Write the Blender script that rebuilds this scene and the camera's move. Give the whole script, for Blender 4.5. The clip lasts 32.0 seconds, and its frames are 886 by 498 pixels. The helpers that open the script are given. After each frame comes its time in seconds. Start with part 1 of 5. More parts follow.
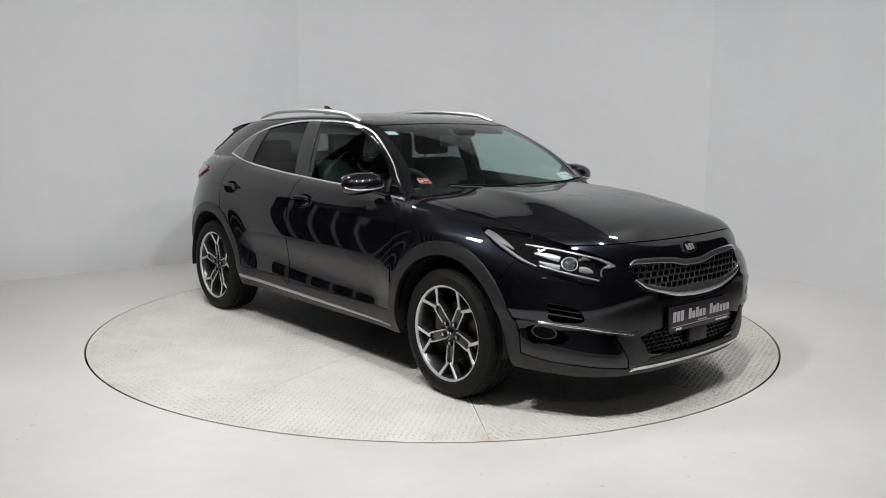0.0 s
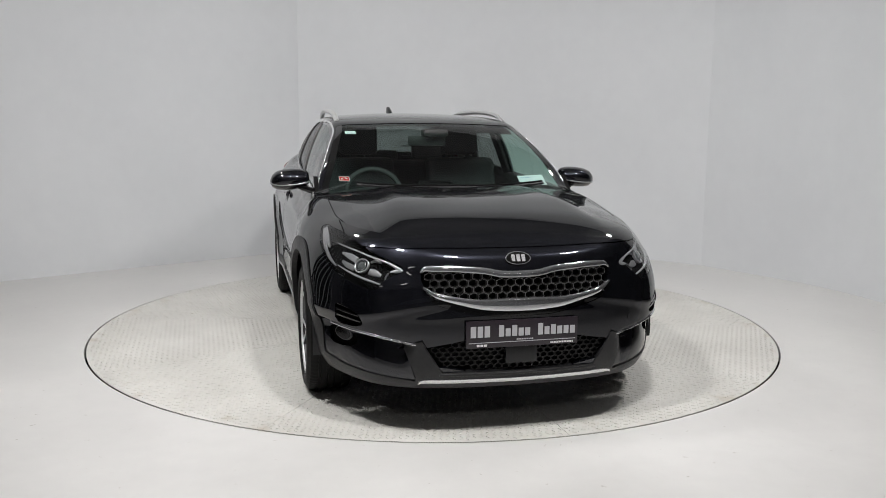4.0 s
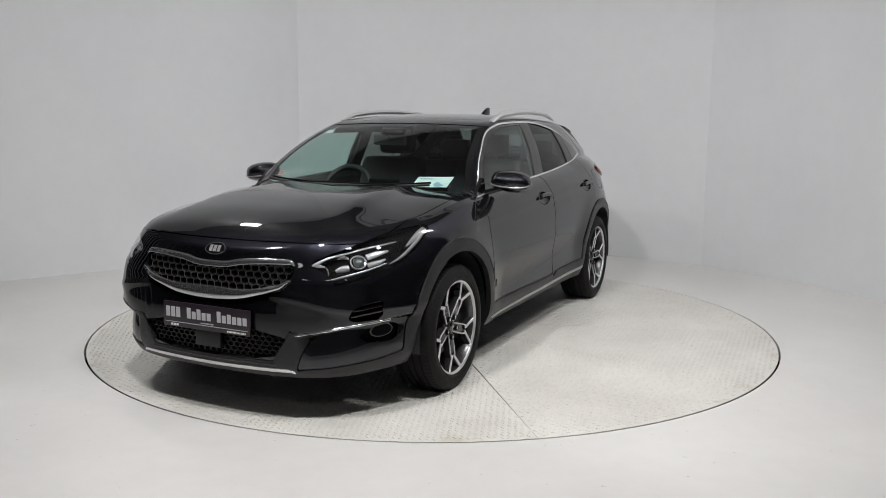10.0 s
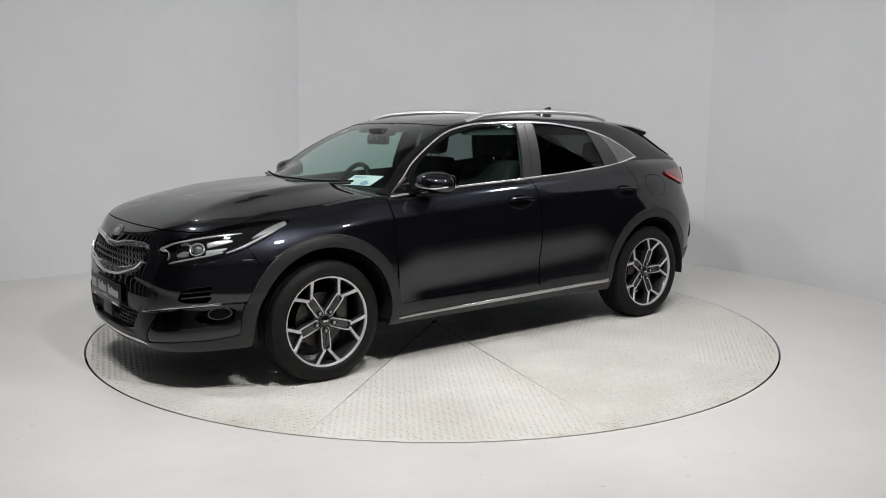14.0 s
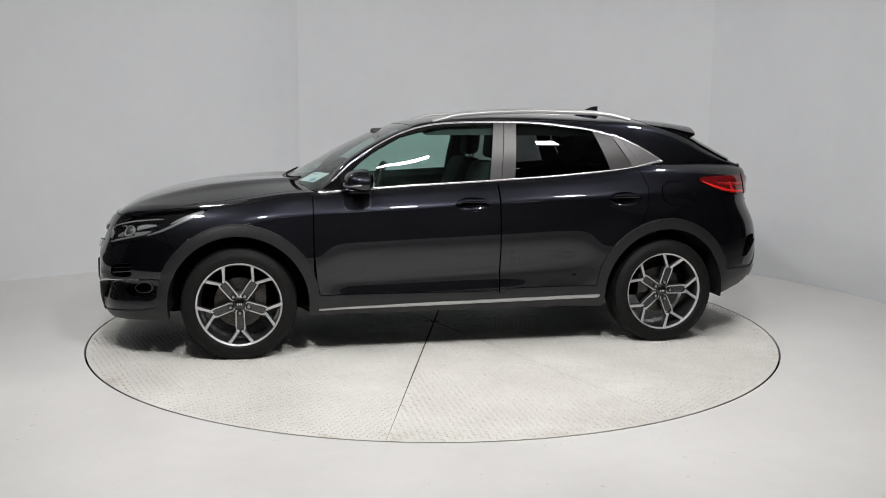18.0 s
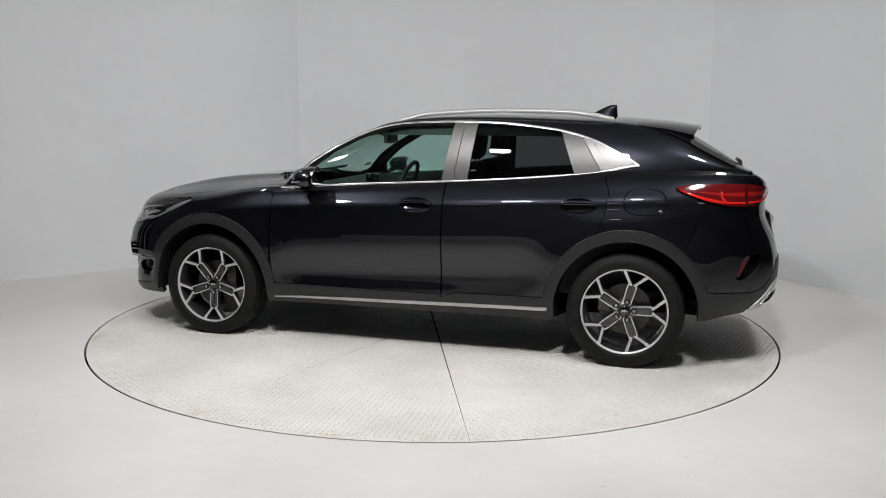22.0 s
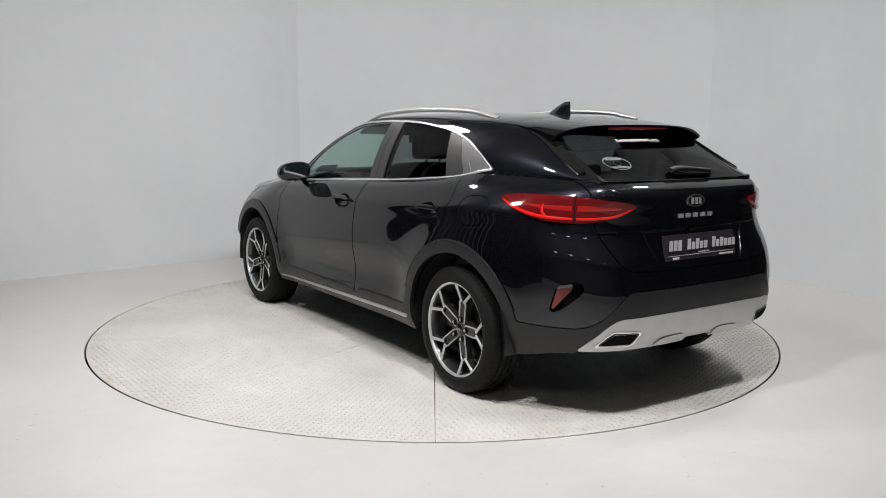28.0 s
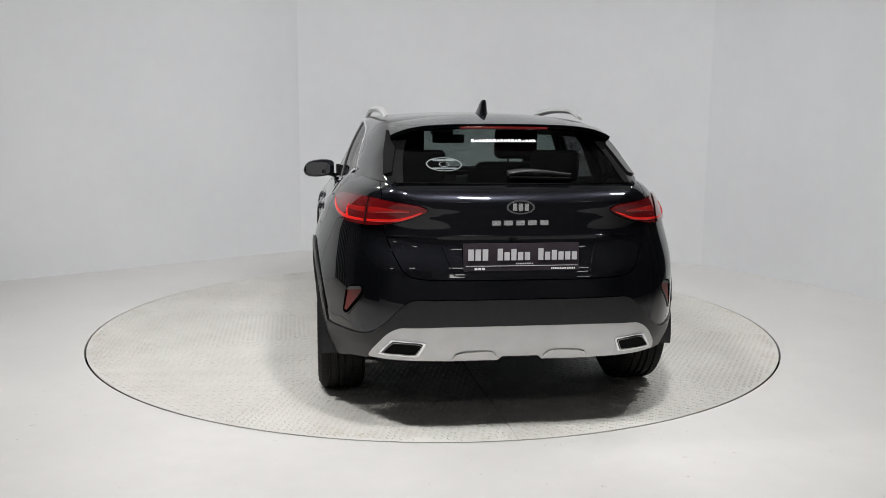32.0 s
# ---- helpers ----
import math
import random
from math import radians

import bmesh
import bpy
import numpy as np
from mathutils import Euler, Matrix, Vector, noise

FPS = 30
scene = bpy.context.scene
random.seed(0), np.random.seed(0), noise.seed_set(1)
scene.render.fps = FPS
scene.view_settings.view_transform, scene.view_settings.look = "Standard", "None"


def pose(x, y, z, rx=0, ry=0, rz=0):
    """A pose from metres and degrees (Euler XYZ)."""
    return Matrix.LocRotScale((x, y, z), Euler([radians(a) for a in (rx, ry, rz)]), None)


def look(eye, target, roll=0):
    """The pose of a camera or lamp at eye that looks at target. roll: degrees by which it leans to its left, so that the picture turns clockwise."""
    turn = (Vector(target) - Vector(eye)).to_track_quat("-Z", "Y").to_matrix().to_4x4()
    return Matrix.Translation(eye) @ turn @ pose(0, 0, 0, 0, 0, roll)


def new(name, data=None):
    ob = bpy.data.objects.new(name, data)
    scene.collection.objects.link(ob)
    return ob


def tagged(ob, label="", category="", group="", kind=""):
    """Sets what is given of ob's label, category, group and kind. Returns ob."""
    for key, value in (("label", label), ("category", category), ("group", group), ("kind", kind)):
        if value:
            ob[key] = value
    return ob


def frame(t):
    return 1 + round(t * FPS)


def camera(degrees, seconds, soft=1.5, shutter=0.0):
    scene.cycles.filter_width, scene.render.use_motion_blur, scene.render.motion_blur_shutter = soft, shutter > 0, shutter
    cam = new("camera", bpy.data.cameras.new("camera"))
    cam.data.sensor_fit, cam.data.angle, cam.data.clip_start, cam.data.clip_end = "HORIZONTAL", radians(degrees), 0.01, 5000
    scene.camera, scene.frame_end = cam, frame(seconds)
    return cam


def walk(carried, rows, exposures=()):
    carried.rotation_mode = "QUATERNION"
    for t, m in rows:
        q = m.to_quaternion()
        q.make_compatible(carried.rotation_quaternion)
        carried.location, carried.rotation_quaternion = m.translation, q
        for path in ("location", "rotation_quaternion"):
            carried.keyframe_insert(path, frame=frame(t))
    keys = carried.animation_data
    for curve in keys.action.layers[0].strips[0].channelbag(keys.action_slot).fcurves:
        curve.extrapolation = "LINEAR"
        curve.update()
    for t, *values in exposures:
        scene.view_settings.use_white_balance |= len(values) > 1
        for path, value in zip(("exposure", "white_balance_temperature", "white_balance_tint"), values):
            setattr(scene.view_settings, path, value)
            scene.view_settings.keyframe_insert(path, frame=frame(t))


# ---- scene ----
# ---- camera: stands still on a tripod before the turntable ----
cam = camera(55.77, 32.0, 0.6)
EYE = Vector((0.0, -5.7826, 1.389))
AIM = EYE + Vector((0.010164, 0.988774, -0.149083)) * 5.0
walk(cam, [(0.0, look(EYE, AIM, 0.418)), (32.0, look(EYE, AIM, 0.418))],
     exposures=[(0.0, 0.0), (7.0, 0.01), (8.0, -0.08), (10.0, -0.09), (18.0, -0.08), (25.5, -0.08), (28.0, 0.02), (32.0, 0.05)])

# ---- world: a closed hall, hardly any light from outside its lamps ----
world = bpy.data.worlds.new("hall")
world.use_nodes = True
world.node_tree.nodes["Background"].inputs[0].default_value = (0.9, 0.95, 1.0, 1)
world.node_tree.nodes["Background"].inputs[1].default_value = 0.02
scene.world = world
LAMP_POWER = 28.0
HALL_POWER = 40.0

# ---- materials ----
def material(name, color, rough=0.5, metal=0.0, coat=0.0, spec=0.5):
    m = bpy.data.materials.new(name)
    m.use_nodes = True
    b = m.node_tree.nodes["Principled BSDF"]
    b.inputs["Base Color"].default_value = (*color, 1)
    b.inputs["Roughness"].default_value = rough
    b.inputs["Metallic"].default_value = metal
    b.inputs["Coat Weight"].default_value = coat
    b.inputs["Coat Roughness"].default_value = 0.02
    b.inputs["Specular IOR Level"].default_value = spec
    return m


def nodes_of(m):
    t = m.node_tree
    return t.nodes, t.links, t.nodes["Principled BSDF"]


def noisy(m, scale, lo, hi, detail=4.0, bump=0.0, bump_scale=None, rough=None, space="Object"):
    """Varies colour between lo and hi with noise at two scales, with fine relief and uneven gloss."""
    n, l, b = nodes_of(m)
    co = n.new("ShaderNodeTexCoord")
    a = n.new("ShaderNodeTexNoise")
    a.inputs["Scale"].default_value, a.inputs["Detail"].default_value = scale, detail
    a2 = n.new("ShaderNodeTexNoise")
    a2.inputs["Scale"].default_value, a2.inputs["Detail"].default_value = scale * 9.0, 3.0
    l.new(co.outputs[space], a.inputs["Vector"])
    l.new(co.outputs[space], a2.inputs["Vector"])
    add = n.new("ShaderNodeMath")
    add.operation = "MULTIPLY_ADD"
    add.inputs[1].default_value = 0.35
    l.new(a2.outputs["Fac"], add.inputs[0])
    l.new(a.outputs["Fac"], add.inputs[2])
    r = n.new("ShaderNodeValToRGB")
    r.color_ramp.elements[0].position, r.color_ramp.elements[1].position = 0.45, 0.9
    r.color_ramp.elements[0].color, r.color_ramp.elements[1].color = (*lo, 1), (*hi, 1)
    l.new(add.outputs[0], r.inputs["Fac"])
    l.new(r.outputs["Color"], b.inputs["Base Color"])
    if rough:
        mr = n.new("ShaderNodeMapRange")
        mr.inputs["From Min"].default_value, mr.inputs["From Max"].default_value = 0.4, 0.9
        mr.inputs["To Min"].default_value, mr.inputs["To Max"].default_value = rough
        l.new(add.outputs[0], mr.inputs["Value"])
        l.new(mr.outputs[0], b.inputs["Roughness"])
    if bump:
        c = n.new("ShaderNodeTexNoise")
        c.inputs["Scale"].default_value, c.inputs["Detail"].default_value = bump_scale or scale * 20, 3.0
        l.new(co.outputs[space], c.inputs["Vector"])
        bp = n.new("ShaderNodeBump")
        bp.inputs["Strength"].default_value, bp.inputs["Distance"].default_value = bump, 0.002
        l.new(c.outputs["Fac"], bp.inputs["Height"])
        l.new(bp.outputs["Normal"], b.inputs["Normal"])
    return m


def pane(name, tint, gloss=1.0):
    """Thin tinted glass: sees straight through with its tint, mirrors by Fresnel."""
    m = bpy.data.materials.new(name)
    m.use_nodes = True
    n, l = m.node_tree.nodes, m.node_tree.links
    n.remove(n["Principled BSDF"])
    tr, gl, mx, lw, pw, ma = (n.new(k) for k in ("ShaderNodeBsdfTransparent", "ShaderNodeBsdfGlossy", "ShaderNodeMixShader", "ShaderNodeLayerWeight", "ShaderNodeMath", "ShaderNodeMath"))
    tr.inputs["Color"].default_value = (*tint, 1)
    gl.inputs["Roughness"].default_value = 0.012
    gl.inputs["Color"].default_value = (gloss, gloss, gloss, 1)
    lw.inputs["Blend"].default_value = 0.5
    pw.operation, pw.inputs[1].default_value = "POWER", 5.0
    ma.operation, ma.inputs[1].default_value, ma.inputs[2].default_value = "MULTIPLY_ADD", 0.9, 0.05
    l.new(lw.outputs["Facing"], pw.inputs[0])
    l.new(pw.outputs[0], ma.inputs[0])
    l.new(ma.outputs[0], mx.inputs[0])
    l.new(tr.outputs[0], mx.inputs[1])
    l.new(gl.outputs[0], mx.inputs[2])
    l.new(mx.outputs[0], n["Material Output"].inputs["Surface"])
    return m


def glow(name, color, strength):
    m = material(name, color, 0.4)
    b = m.node_tree.nodes["Principled BSDF"]
    b.inputs["Emission Color"].default_value = (*color, 1)
    b.inputs["Emission Strength"].default_value = strength
    return m


PAINT = noisy(material("black_metallic_paint", (0.004, 0.0045, 0.007), 0.3, 0.85, 1.0), 900.0, (0.0078, 0.0082, 0.0108), (0.0165, 0.0174, 0.0232), rough=(0.26, 0.34))
PAINT.node_tree.nodes["Principled BSDF"].inputs["Coat IOR"].default_value = 1.57
PAINT.node_tree.nodes["Principled BSDF"].inputs["Specular Tint"].default_value = (0.06, 0.063, 0.082, 1)
GLOSS = material("gloss_black", (0.004, 0.004, 0.004), 0.08, 0, 0.6)
PLASTIC = noisy(material("grained_black_plastic", (0.02, 0.02, 0.021), 0.42, spec=0.42), 60.0, (0.009, 0.009, 0.010), (0.016, 0.016, 0.017), bump=0.25, bump_scale=900.0, rough=(0.33, 0.48))
DARK = material("unlit_black_inner", (0.004, 0.004, 0.004), 0.9, spec=0.1)
CHROME = material("satin_chrome", (0.76, 0.76, 0.77), 0.22, 0.75)
DARK_CHROME = material("smoked_chrome", (0.48, 0.48, 0.49), 0.28, 0.9)
SILVER = noisy(material("silver_painted_plastic", (0.48, 0.48, 0.48), 0.36, 0.7), 12.0, (0.52, 0.52, 0.52), (0.57, 0.57, 0.57), rough=(0.30, 0.38))
RUBBER = noisy(material("tyre_rubber", (0.010, 0.010, 0.010), 0.62, spec=0.16), 30.0, (0.005, 0.005, 0.005), (0.012, 0.0117, 0.0114), bump=0.2, bump_scale=500.0, rough=(0.5, 0.72))
ALLOY = noisy(material("machined_alloy", (0.60, 0.60, 0.61), 0.42, 0.7), 40.0, (0.56, 0.56, 0.57), (0.64, 0.64, 0.65), rough=(0.38, 0.46))
RIM_GREY = noisy(material("dark_grey_rim_paint", (0.08, 0.08, 0.082), 0.30, 0.8, 0.5), 100.0, (0.07, 0.07, 0.072), (0.11, 0.11, 0.113))
STEEL = noisy(material("brake_steel", (0.10, 0.095, 0.09), 0.4, 1.0), 90.0, (0.045, 0.04, 0.036), (0.10, 0.096, 0.09))
GLASS_FRONT = pane("green_tinted_glass", (0.60, 0.77, 0.72))
GLASS_SCREEN = pane("windscreen_glass", (0.62, 0.74, 0.70))
GLASS_DARK = pane("privacy_glass", (0.25, 0.265, 0.265), 0.62)
RED_MID = material("mid_red_lens", (0.27, 0.009, 0.008), 0.10, 0, 0.8)
LENS = pane("clear_lens", (0.93, 0.94, 0.95))
RED_LENS = material("red_lamp_lens", (0.62, 0.014, 0.010), 0.08, 0, 0.8)
RED_DARK = material("dark_red_lens", (0.10, 0.004, 0.005), 0.08, 0, 0.7)
RED_REFLECTOR = material("red_reflector", (0.20, 0.035, 0.03), 0.35)
CLOTH = noisy(material("black_seat_cloth", (0.012, 0.012, 0.013), 0.85), 80.0, (0.009, 0.009, 0.010), (0.016, 0.016, 0.017), bump=0.1, bump_scale=160.0)
TRIM = noisy(material("black_cabin_plastic", (0.012, 0.012, 0.012), 0.6), 60.0, (0.010, 0.010, 0.010), (0.017, 0.017, 0.017))
PAPER = material("white_paper", (0.78, 0.80, 0.82), 0.7)
PLATE = noisy(material("plum_black_plate", (0.022, 0.017, 0.022), 0.3), 8.0, (0.018, 0.013, 0.018), (0.030, 0.024, 0.030))
LETTER = material("silver_grey_letter", (0.50, 0.50, 0.52), 0.4)
WHITE_MARK = material("white_mark", (0.8, 0.8, 0.8), 0.5)
WALL = noisy(material("white_painted_plaster", (0.60, 0.61, 0.62), 0.7), 0.9, (0.61, 0.622, 0.637), (0.66, 0.672, 0.685), bump=0.05, bump_scale=60.0, rough=(0.55, 0.75))
FLOOR = noisy(material("white_painted_floor", (0.76, 0.75, 0.73), 0.35), 1.1, (0.60, 0.590, 0.575), (0.685, 0.676, 0.660), bump=0.06, bump_scale=30.0, rough=(0.28, 0.5))
DECK = noisy(material("worn_white_tread_plate", (0.72, 0.71, 0.67), 0.45), 2.2, (0.565, 0.551, 0.517), (0.695, 0.684, 0.652), bump=0.05, bump_scale=80.0, rough=(0.35, 0.6))
HALL_DARK = noisy(material("dark_hall_wall", (0.10, 0.10, 0.105), 0.9), 0.8, (0.08, 0.08, 0.085), (0.12, 0.12, 0.125))
CEILING = noisy(material("dark_hall_ceiling", (0.22, 0.22, 0.225), 0.85), 0.6, (0.18, 0.18, 0.185), (0.25, 0.25, 0.255))
RIB = material("white_painted_rib", (0.38, 0.38, 0.39), 0.5)
LAMP_GLOW = glow("led_panel_glow", (1.0, 0.985, 0.97), 32.0)
FRAME_DIRT = noisy(material("dirty_steel_frame", (0.10, 0.08, 0.06), 0.8), 9.0, (0.06, 0.05, 0.04), (0.20, 0.15, 0.10))
HALL_GLOW = glow("hall_panel_glow", (1.0, 0.985, 0.97), 6.0)
GREY_METAL = material("grey_lamp_metal", (0.25, 0.25, 0.26), 0.5, 0.6)
SATIN_GREY = noisy(material("satin_silver_trim", (0.17, 0.168, 0.168), 0.36, 0.6), 150.0, (0.15, 0.148, 0.148), (0.19, 0.188, 0.188), rough=(0.32, 0.42))
PILLAR = noisy(material("satin_dark_grey_film", (0.085, 0.084, 0.084), 0.36, 0.7), 150.0, (0.072, 0.071, 0.071), (0.098, 0.096, 0.096), rough=(0.32, 0.42))
MIRROR_CHROME = material("polished_chrome", (0.66, 0.67, 0.69), 0.13, 0.95)
LAMP_DARK = material("dark_lamp_housing", (0.10, 0.10, 0.102), 0.35, 0.2)
LAMP_INNER = material("silvered_lamp_housing", (0.21, 0.21, 0.213), 0.34, 0.35)
LAMP_BRIGHT = material("bright_lamp_reflector", (0.50, 0.505, 0.515), 0.25, 0.55)
GRILLE_BLACK = material("grille_black", (0.006, 0.006, 0.006), 0.3, 0, 0, 0.35)


def speckled(m, scale, cut, dark):
    """Adds sparse dark scuffs and specks to a floor's colour."""
    n, l, b = nodes_of(m)
    src = b.inputs["Base Color"].links[0].from_socket
    co, vo, st, mx = (n.new(k) for k in ("ShaderNodeTexCoord", "ShaderNodeTexNoise", "ShaderNodeMapRange", "ShaderNodeMix"))
    vo.inputs["Scale"].default_value, vo.inputs["Detail"].default_value, vo.inputs["Roughness"].default_value = scale, 5.0, 0.65
    st.inputs["From Min"].default_value, st.inputs["From Max"].default_value = cut, cut + 0.05
    st.inputs["To Max"].default_value = 0.7
    mx.data_type = "RGBA"
    l.new(co.outputs["Object"], vo.inputs["Vector"])
    l.new(vo.outputs["Fac"], st.inputs["Value"])
    l.new(st.outputs[0], mx.inputs[0])
    l.new(src, mx.inputs[6])
    mx.inputs[7].default_value = (*dark, 1)
    l.new(mx.outputs[2], b.inputs["Base Color"])


def rusty(m, r0, r1, tint):
    """Brown rust stains that gather towards the turntable's rim."""
    n, l, b = nodes_of(m)
    src = b.inputs["Base Color"].links[0].from_socket
    co, ln, mr, no, cut, mul, mx = (n.new(k) for k in ("ShaderNodeTexCoord", "ShaderNodeVectorMath", "ShaderNodeMapRange", "ShaderNodeTexNoise", "ShaderNodeMapRange", "ShaderNodeMath", "ShaderNodeMix"))
    ln.operation, mul.operation, mx.data_type = "LENGTH", "MULTIPLY", "RGBA"
    mr.inputs["From Min"].default_value, mr.inputs["From Max"].default_value = r0, r1
    no.inputs["Scale"].default_value, no.inputs["Detail"].default_value = 6.0, 6.0
    cut.inputs["From Min"].default_value, cut.inputs["From Max"].default_value = 0.56, 0.72
    cut.inputs["To Max"].default_value = 0.35
    l.new(co.outputs["Object"], ln.inputs[0])
    l.new(ln.outputs["Value"], mr.inputs["Value"])
    l.new(co.outputs["Object"], no.inputs["Vector"])
    l.new(no.outputs["Fac"], cut.inputs["Value"])
    l.new(mr.outputs[0], mul.inputs[0])
    l.new(cut.outputs[0], mul.inputs[1])
    l.new(mul.outputs[0], mx.inputs[0])
    l.new(src, mx.inputs[6])
    mx.inputs[7].default_value = (*tint, 1)
    l.new(mx.outputs[2], b.inputs["Base Color"])


speckled(FLOOR, 22.0, 0.665, (0.36, 0.33, 0.29))
speckled(DECK, 14.0, 0.67, (0.36, 0.32, 0.25))
rusty(DECK, 2.08, 2.27, (0.34, 0.24, 0.13))

# ---- mesh tools ----
def interp(x, xs, ys):
    """Smooth (monotone-ish cubic) interpolation through short profile tables; xs ascending."""
    xs, ys = np.asarray(xs, float), np.asarray(ys, float)
    x = np.clip(np.asarray(x, float), xs[0], xs[-1])
    d = np.diff(ys) / np.diff(xs)
    m = np.concatenate([[d[0]], (d[:-1] + d[1:]) / 2, [d[-1]]])
    m[1:-1] = np.where(d[:-1] * d[1:] <= 0, 0, m[1:-1])
    i = np.clip(np.searchsorted(xs, x, side="right") - 1, 0, len(xs) - 2)
    h = xs[i + 1] - xs[i]
    t = (x - xs[i]) / h
    return ((2 * t**3 - 3 * t**2 + 1) * ys[i] + (t**3 - 2 * t**2 + t) * h * m[i]
            + (-2 * t**3 + 3 * t**2) * ys[i + 1] + (t**3 - t**2) * h * m[i + 1])


def sdf(px, py, poly):
    """Signed distance to a polygon, positive inside."""
    d = np.full(px.shape, 1e9)
    inside = np.zeros(px.shape, bool)
    n = len(poly)
    for k in range(n):
        (ax, ay), (bx, by) = poly[k], poly[(k + 1) % n]
        ex, ey = bx - ax, by - ay
        t = np.clip(((px - ax) * ex + (py - ay) * ey) / (ex * ex + ey * ey + 1e-12), 0, 1)
        d = np.minimum(d, np.hypot(px - ax - t * ex, py - ay - t * ey))
        c = ((ay > py) != (by > py)) & (px < (bx - ax) * (py - ay) / (by - ay + 1e-12) + ax)
        inside ^= c
    return np.where(inside, d, -d)


def rounded(poly, k=2):
    """Cuts a polygon's corners k times (Chaikin) so that its outline is soft."""
    for _ in range(k):
        out = []
        for i in range(len(poly)):
            a, b = poly[i], poly[(i + 1) % len(poly)]
            out += [(a[0] * .8 + b[0] * .2, a[1] * .8 + b[1] * .2), (a[0] * .2 + b[0] * .8, a[1] * .2 + b[1] * .8)]
        poly = out
    return poly


def clip(V, F, f):
    """The part of a surface where f(x, y, z) > 0, cut cleanly through its faces."""
    val = f(V[:, 0], V[:, 1], V[:, 2])
    val = np.where(np.abs(val) < 1e-7, 1e-7, val)
    pos = val > 0
    verts, index, cuts, faces = [], {}, {}, []

    def old(i):
        if i not in index:
            index[i] = len(verts)
            verts.append(V[i])
        return index[i]

    def cut(i, j):
        k = (i, j) if i < j else (j, i)
        if k not in cuts:
            t = val[k[0]] / (val[k[0]] - val[k[1]])
            cuts[k] = len(verts)
            verts.append(V[k[0]] + t * (V[k[1]] - V[k[0]]))
        return cuts[k]

    for face in F:
        p = [pos[i] for i in face]
        if not any(p):
            continue
        if all(p):
            faces.append([old(i) for i in face])
            continue
        out = []
        for a in range(len(face)):
            i, j = face[a], face[(a + 1) % len(face)]
            if pos[i]:
                out.append(old(i))
            if pos[i] != pos[j]:
                out.append(cut(i, j))
        if len(out) > 2:
            faces.append(out)
    return np.array(verts).reshape(-1, 3), faces


def vertex_normals(V, F):
    N = np.zeros_like(V)
    for f in F:
        a = V[f]
        b = np.roll(a, -1, axis=0)
        N[f] += np.cross(a, b).sum(axis=0)
    return N / (np.linalg.norm(N, axis=1, keepdims=True) + 1e-12)


def flanged(V, F, depth):
    """Gives a sheet a turned-in edge of that depth all round its border."""
    N = vertex_normals(V, F)
    count = {}
    for f in F:
        for a in range(len(f)):
            e = (f[a], f[(a + 1) % len(f)])
            count[e] = 1
    border = [e for e in count if (e[1], e[0]) not in count]
    inner, extra, faces = {}, [], list(F)
    for e in border:
        for i in e:
            if i not in inner:
                inner[i] = len(V) + len(extra)
                extra.append(V[i] - N[i] * depth)
    for i, j in border:
        faces.append([j, i, inner[i], inner[j]])
    return np.vstack([V, np.array(extra).reshape(-1, 3)]), faces


def sheet(V, F, depth=0.012, lift=0.0):
    V = V + vertex_normals(V, F) * lift if lift else V
    return flanged(V, F, depth) if depth else (V, F)


def mesh_of(name, V, F, mat, smooth=True, angle=38):
    me = bpy.data.meshes.new(name)
    used = sorted({i for f in F for i in f})
    if len(used) < len(V):
        back = {i: k for k, i in enumerate(used)}
        V, F = np.asarray(V)[used], [[back[i] for i in f] for f in F]
    me.from_pydata([tuple(v) for v in V], [], [list(f) for f in F])
    me.materials.append(mat)
    if smooth:
        me.polygons.foreach_set("use_smooth", [True] * len(me.polygons))
        me.set_sharp_from_angle(angle=radians(angle))
    me.update()
    return me


def part(name, geo, mat, parent, label="", smooth=True, angle=38):
    """One mesh object under a thing or part. geo: a bmesh, or (verts, faces), or a mesh."""
    if isinstance(geo, bmesh.types.BMesh):
        me = bpy.data.meshes.new(name)
        bmesh.ops.recalc_face_normals(geo, faces=geo.faces)
        geo.to_mesh(me)
        geo.free()
        me.materials.append(mat)
        if smooth:
            me.polygons.foreach_set("use_smooth", [True] * len(me.polygons))
            me.set_sharp_from_angle(angle=radians(angle))
    elif isinstance(geo, tuple):
        me = mesh_of(name, geo[0], geo[1], mat, smooth, angle)
    else:
        me = geo
    ob = new(name, me)
    ob.parent = parent
    if label:
        tagged(ob, label)
    return ob


def thing(name, label, category, kind="", group=""):
    ob = new(name)
    return tagged(ob, label, category, group, kind)


def join(*geos):
    V, F, n = [], [], 0
    for v, f in geos:
        V.append(np.asarray(v, float).reshape(-1, 3))
        F += [[i + n for i in q] for q in f]
        n += len(V[-1])
    return np.vstack(V), F


def mirrored(geo):
    V, F = geo
    V = np.array(V, float)
    V[:, 1] *= -1
    return V, [list(reversed(f)) for f in F]


def moved(geo, m):
    V, F = geo
    M = np.array(m)
    return np.asarray(V, float) @ M[:3, :3].T + M[:3, 3], F


def grid(P):
    """Quads over an array of points [n, m, 3]."""
    n, m = P.shape[:2]
    F = [[i * m + j, (i + 1) * m + j, (i + 1) * m + j + 1, i * m + j + 1] for i in range(n - 1) for j in range(m - 1)]
    return P.reshape(-1, 3), F


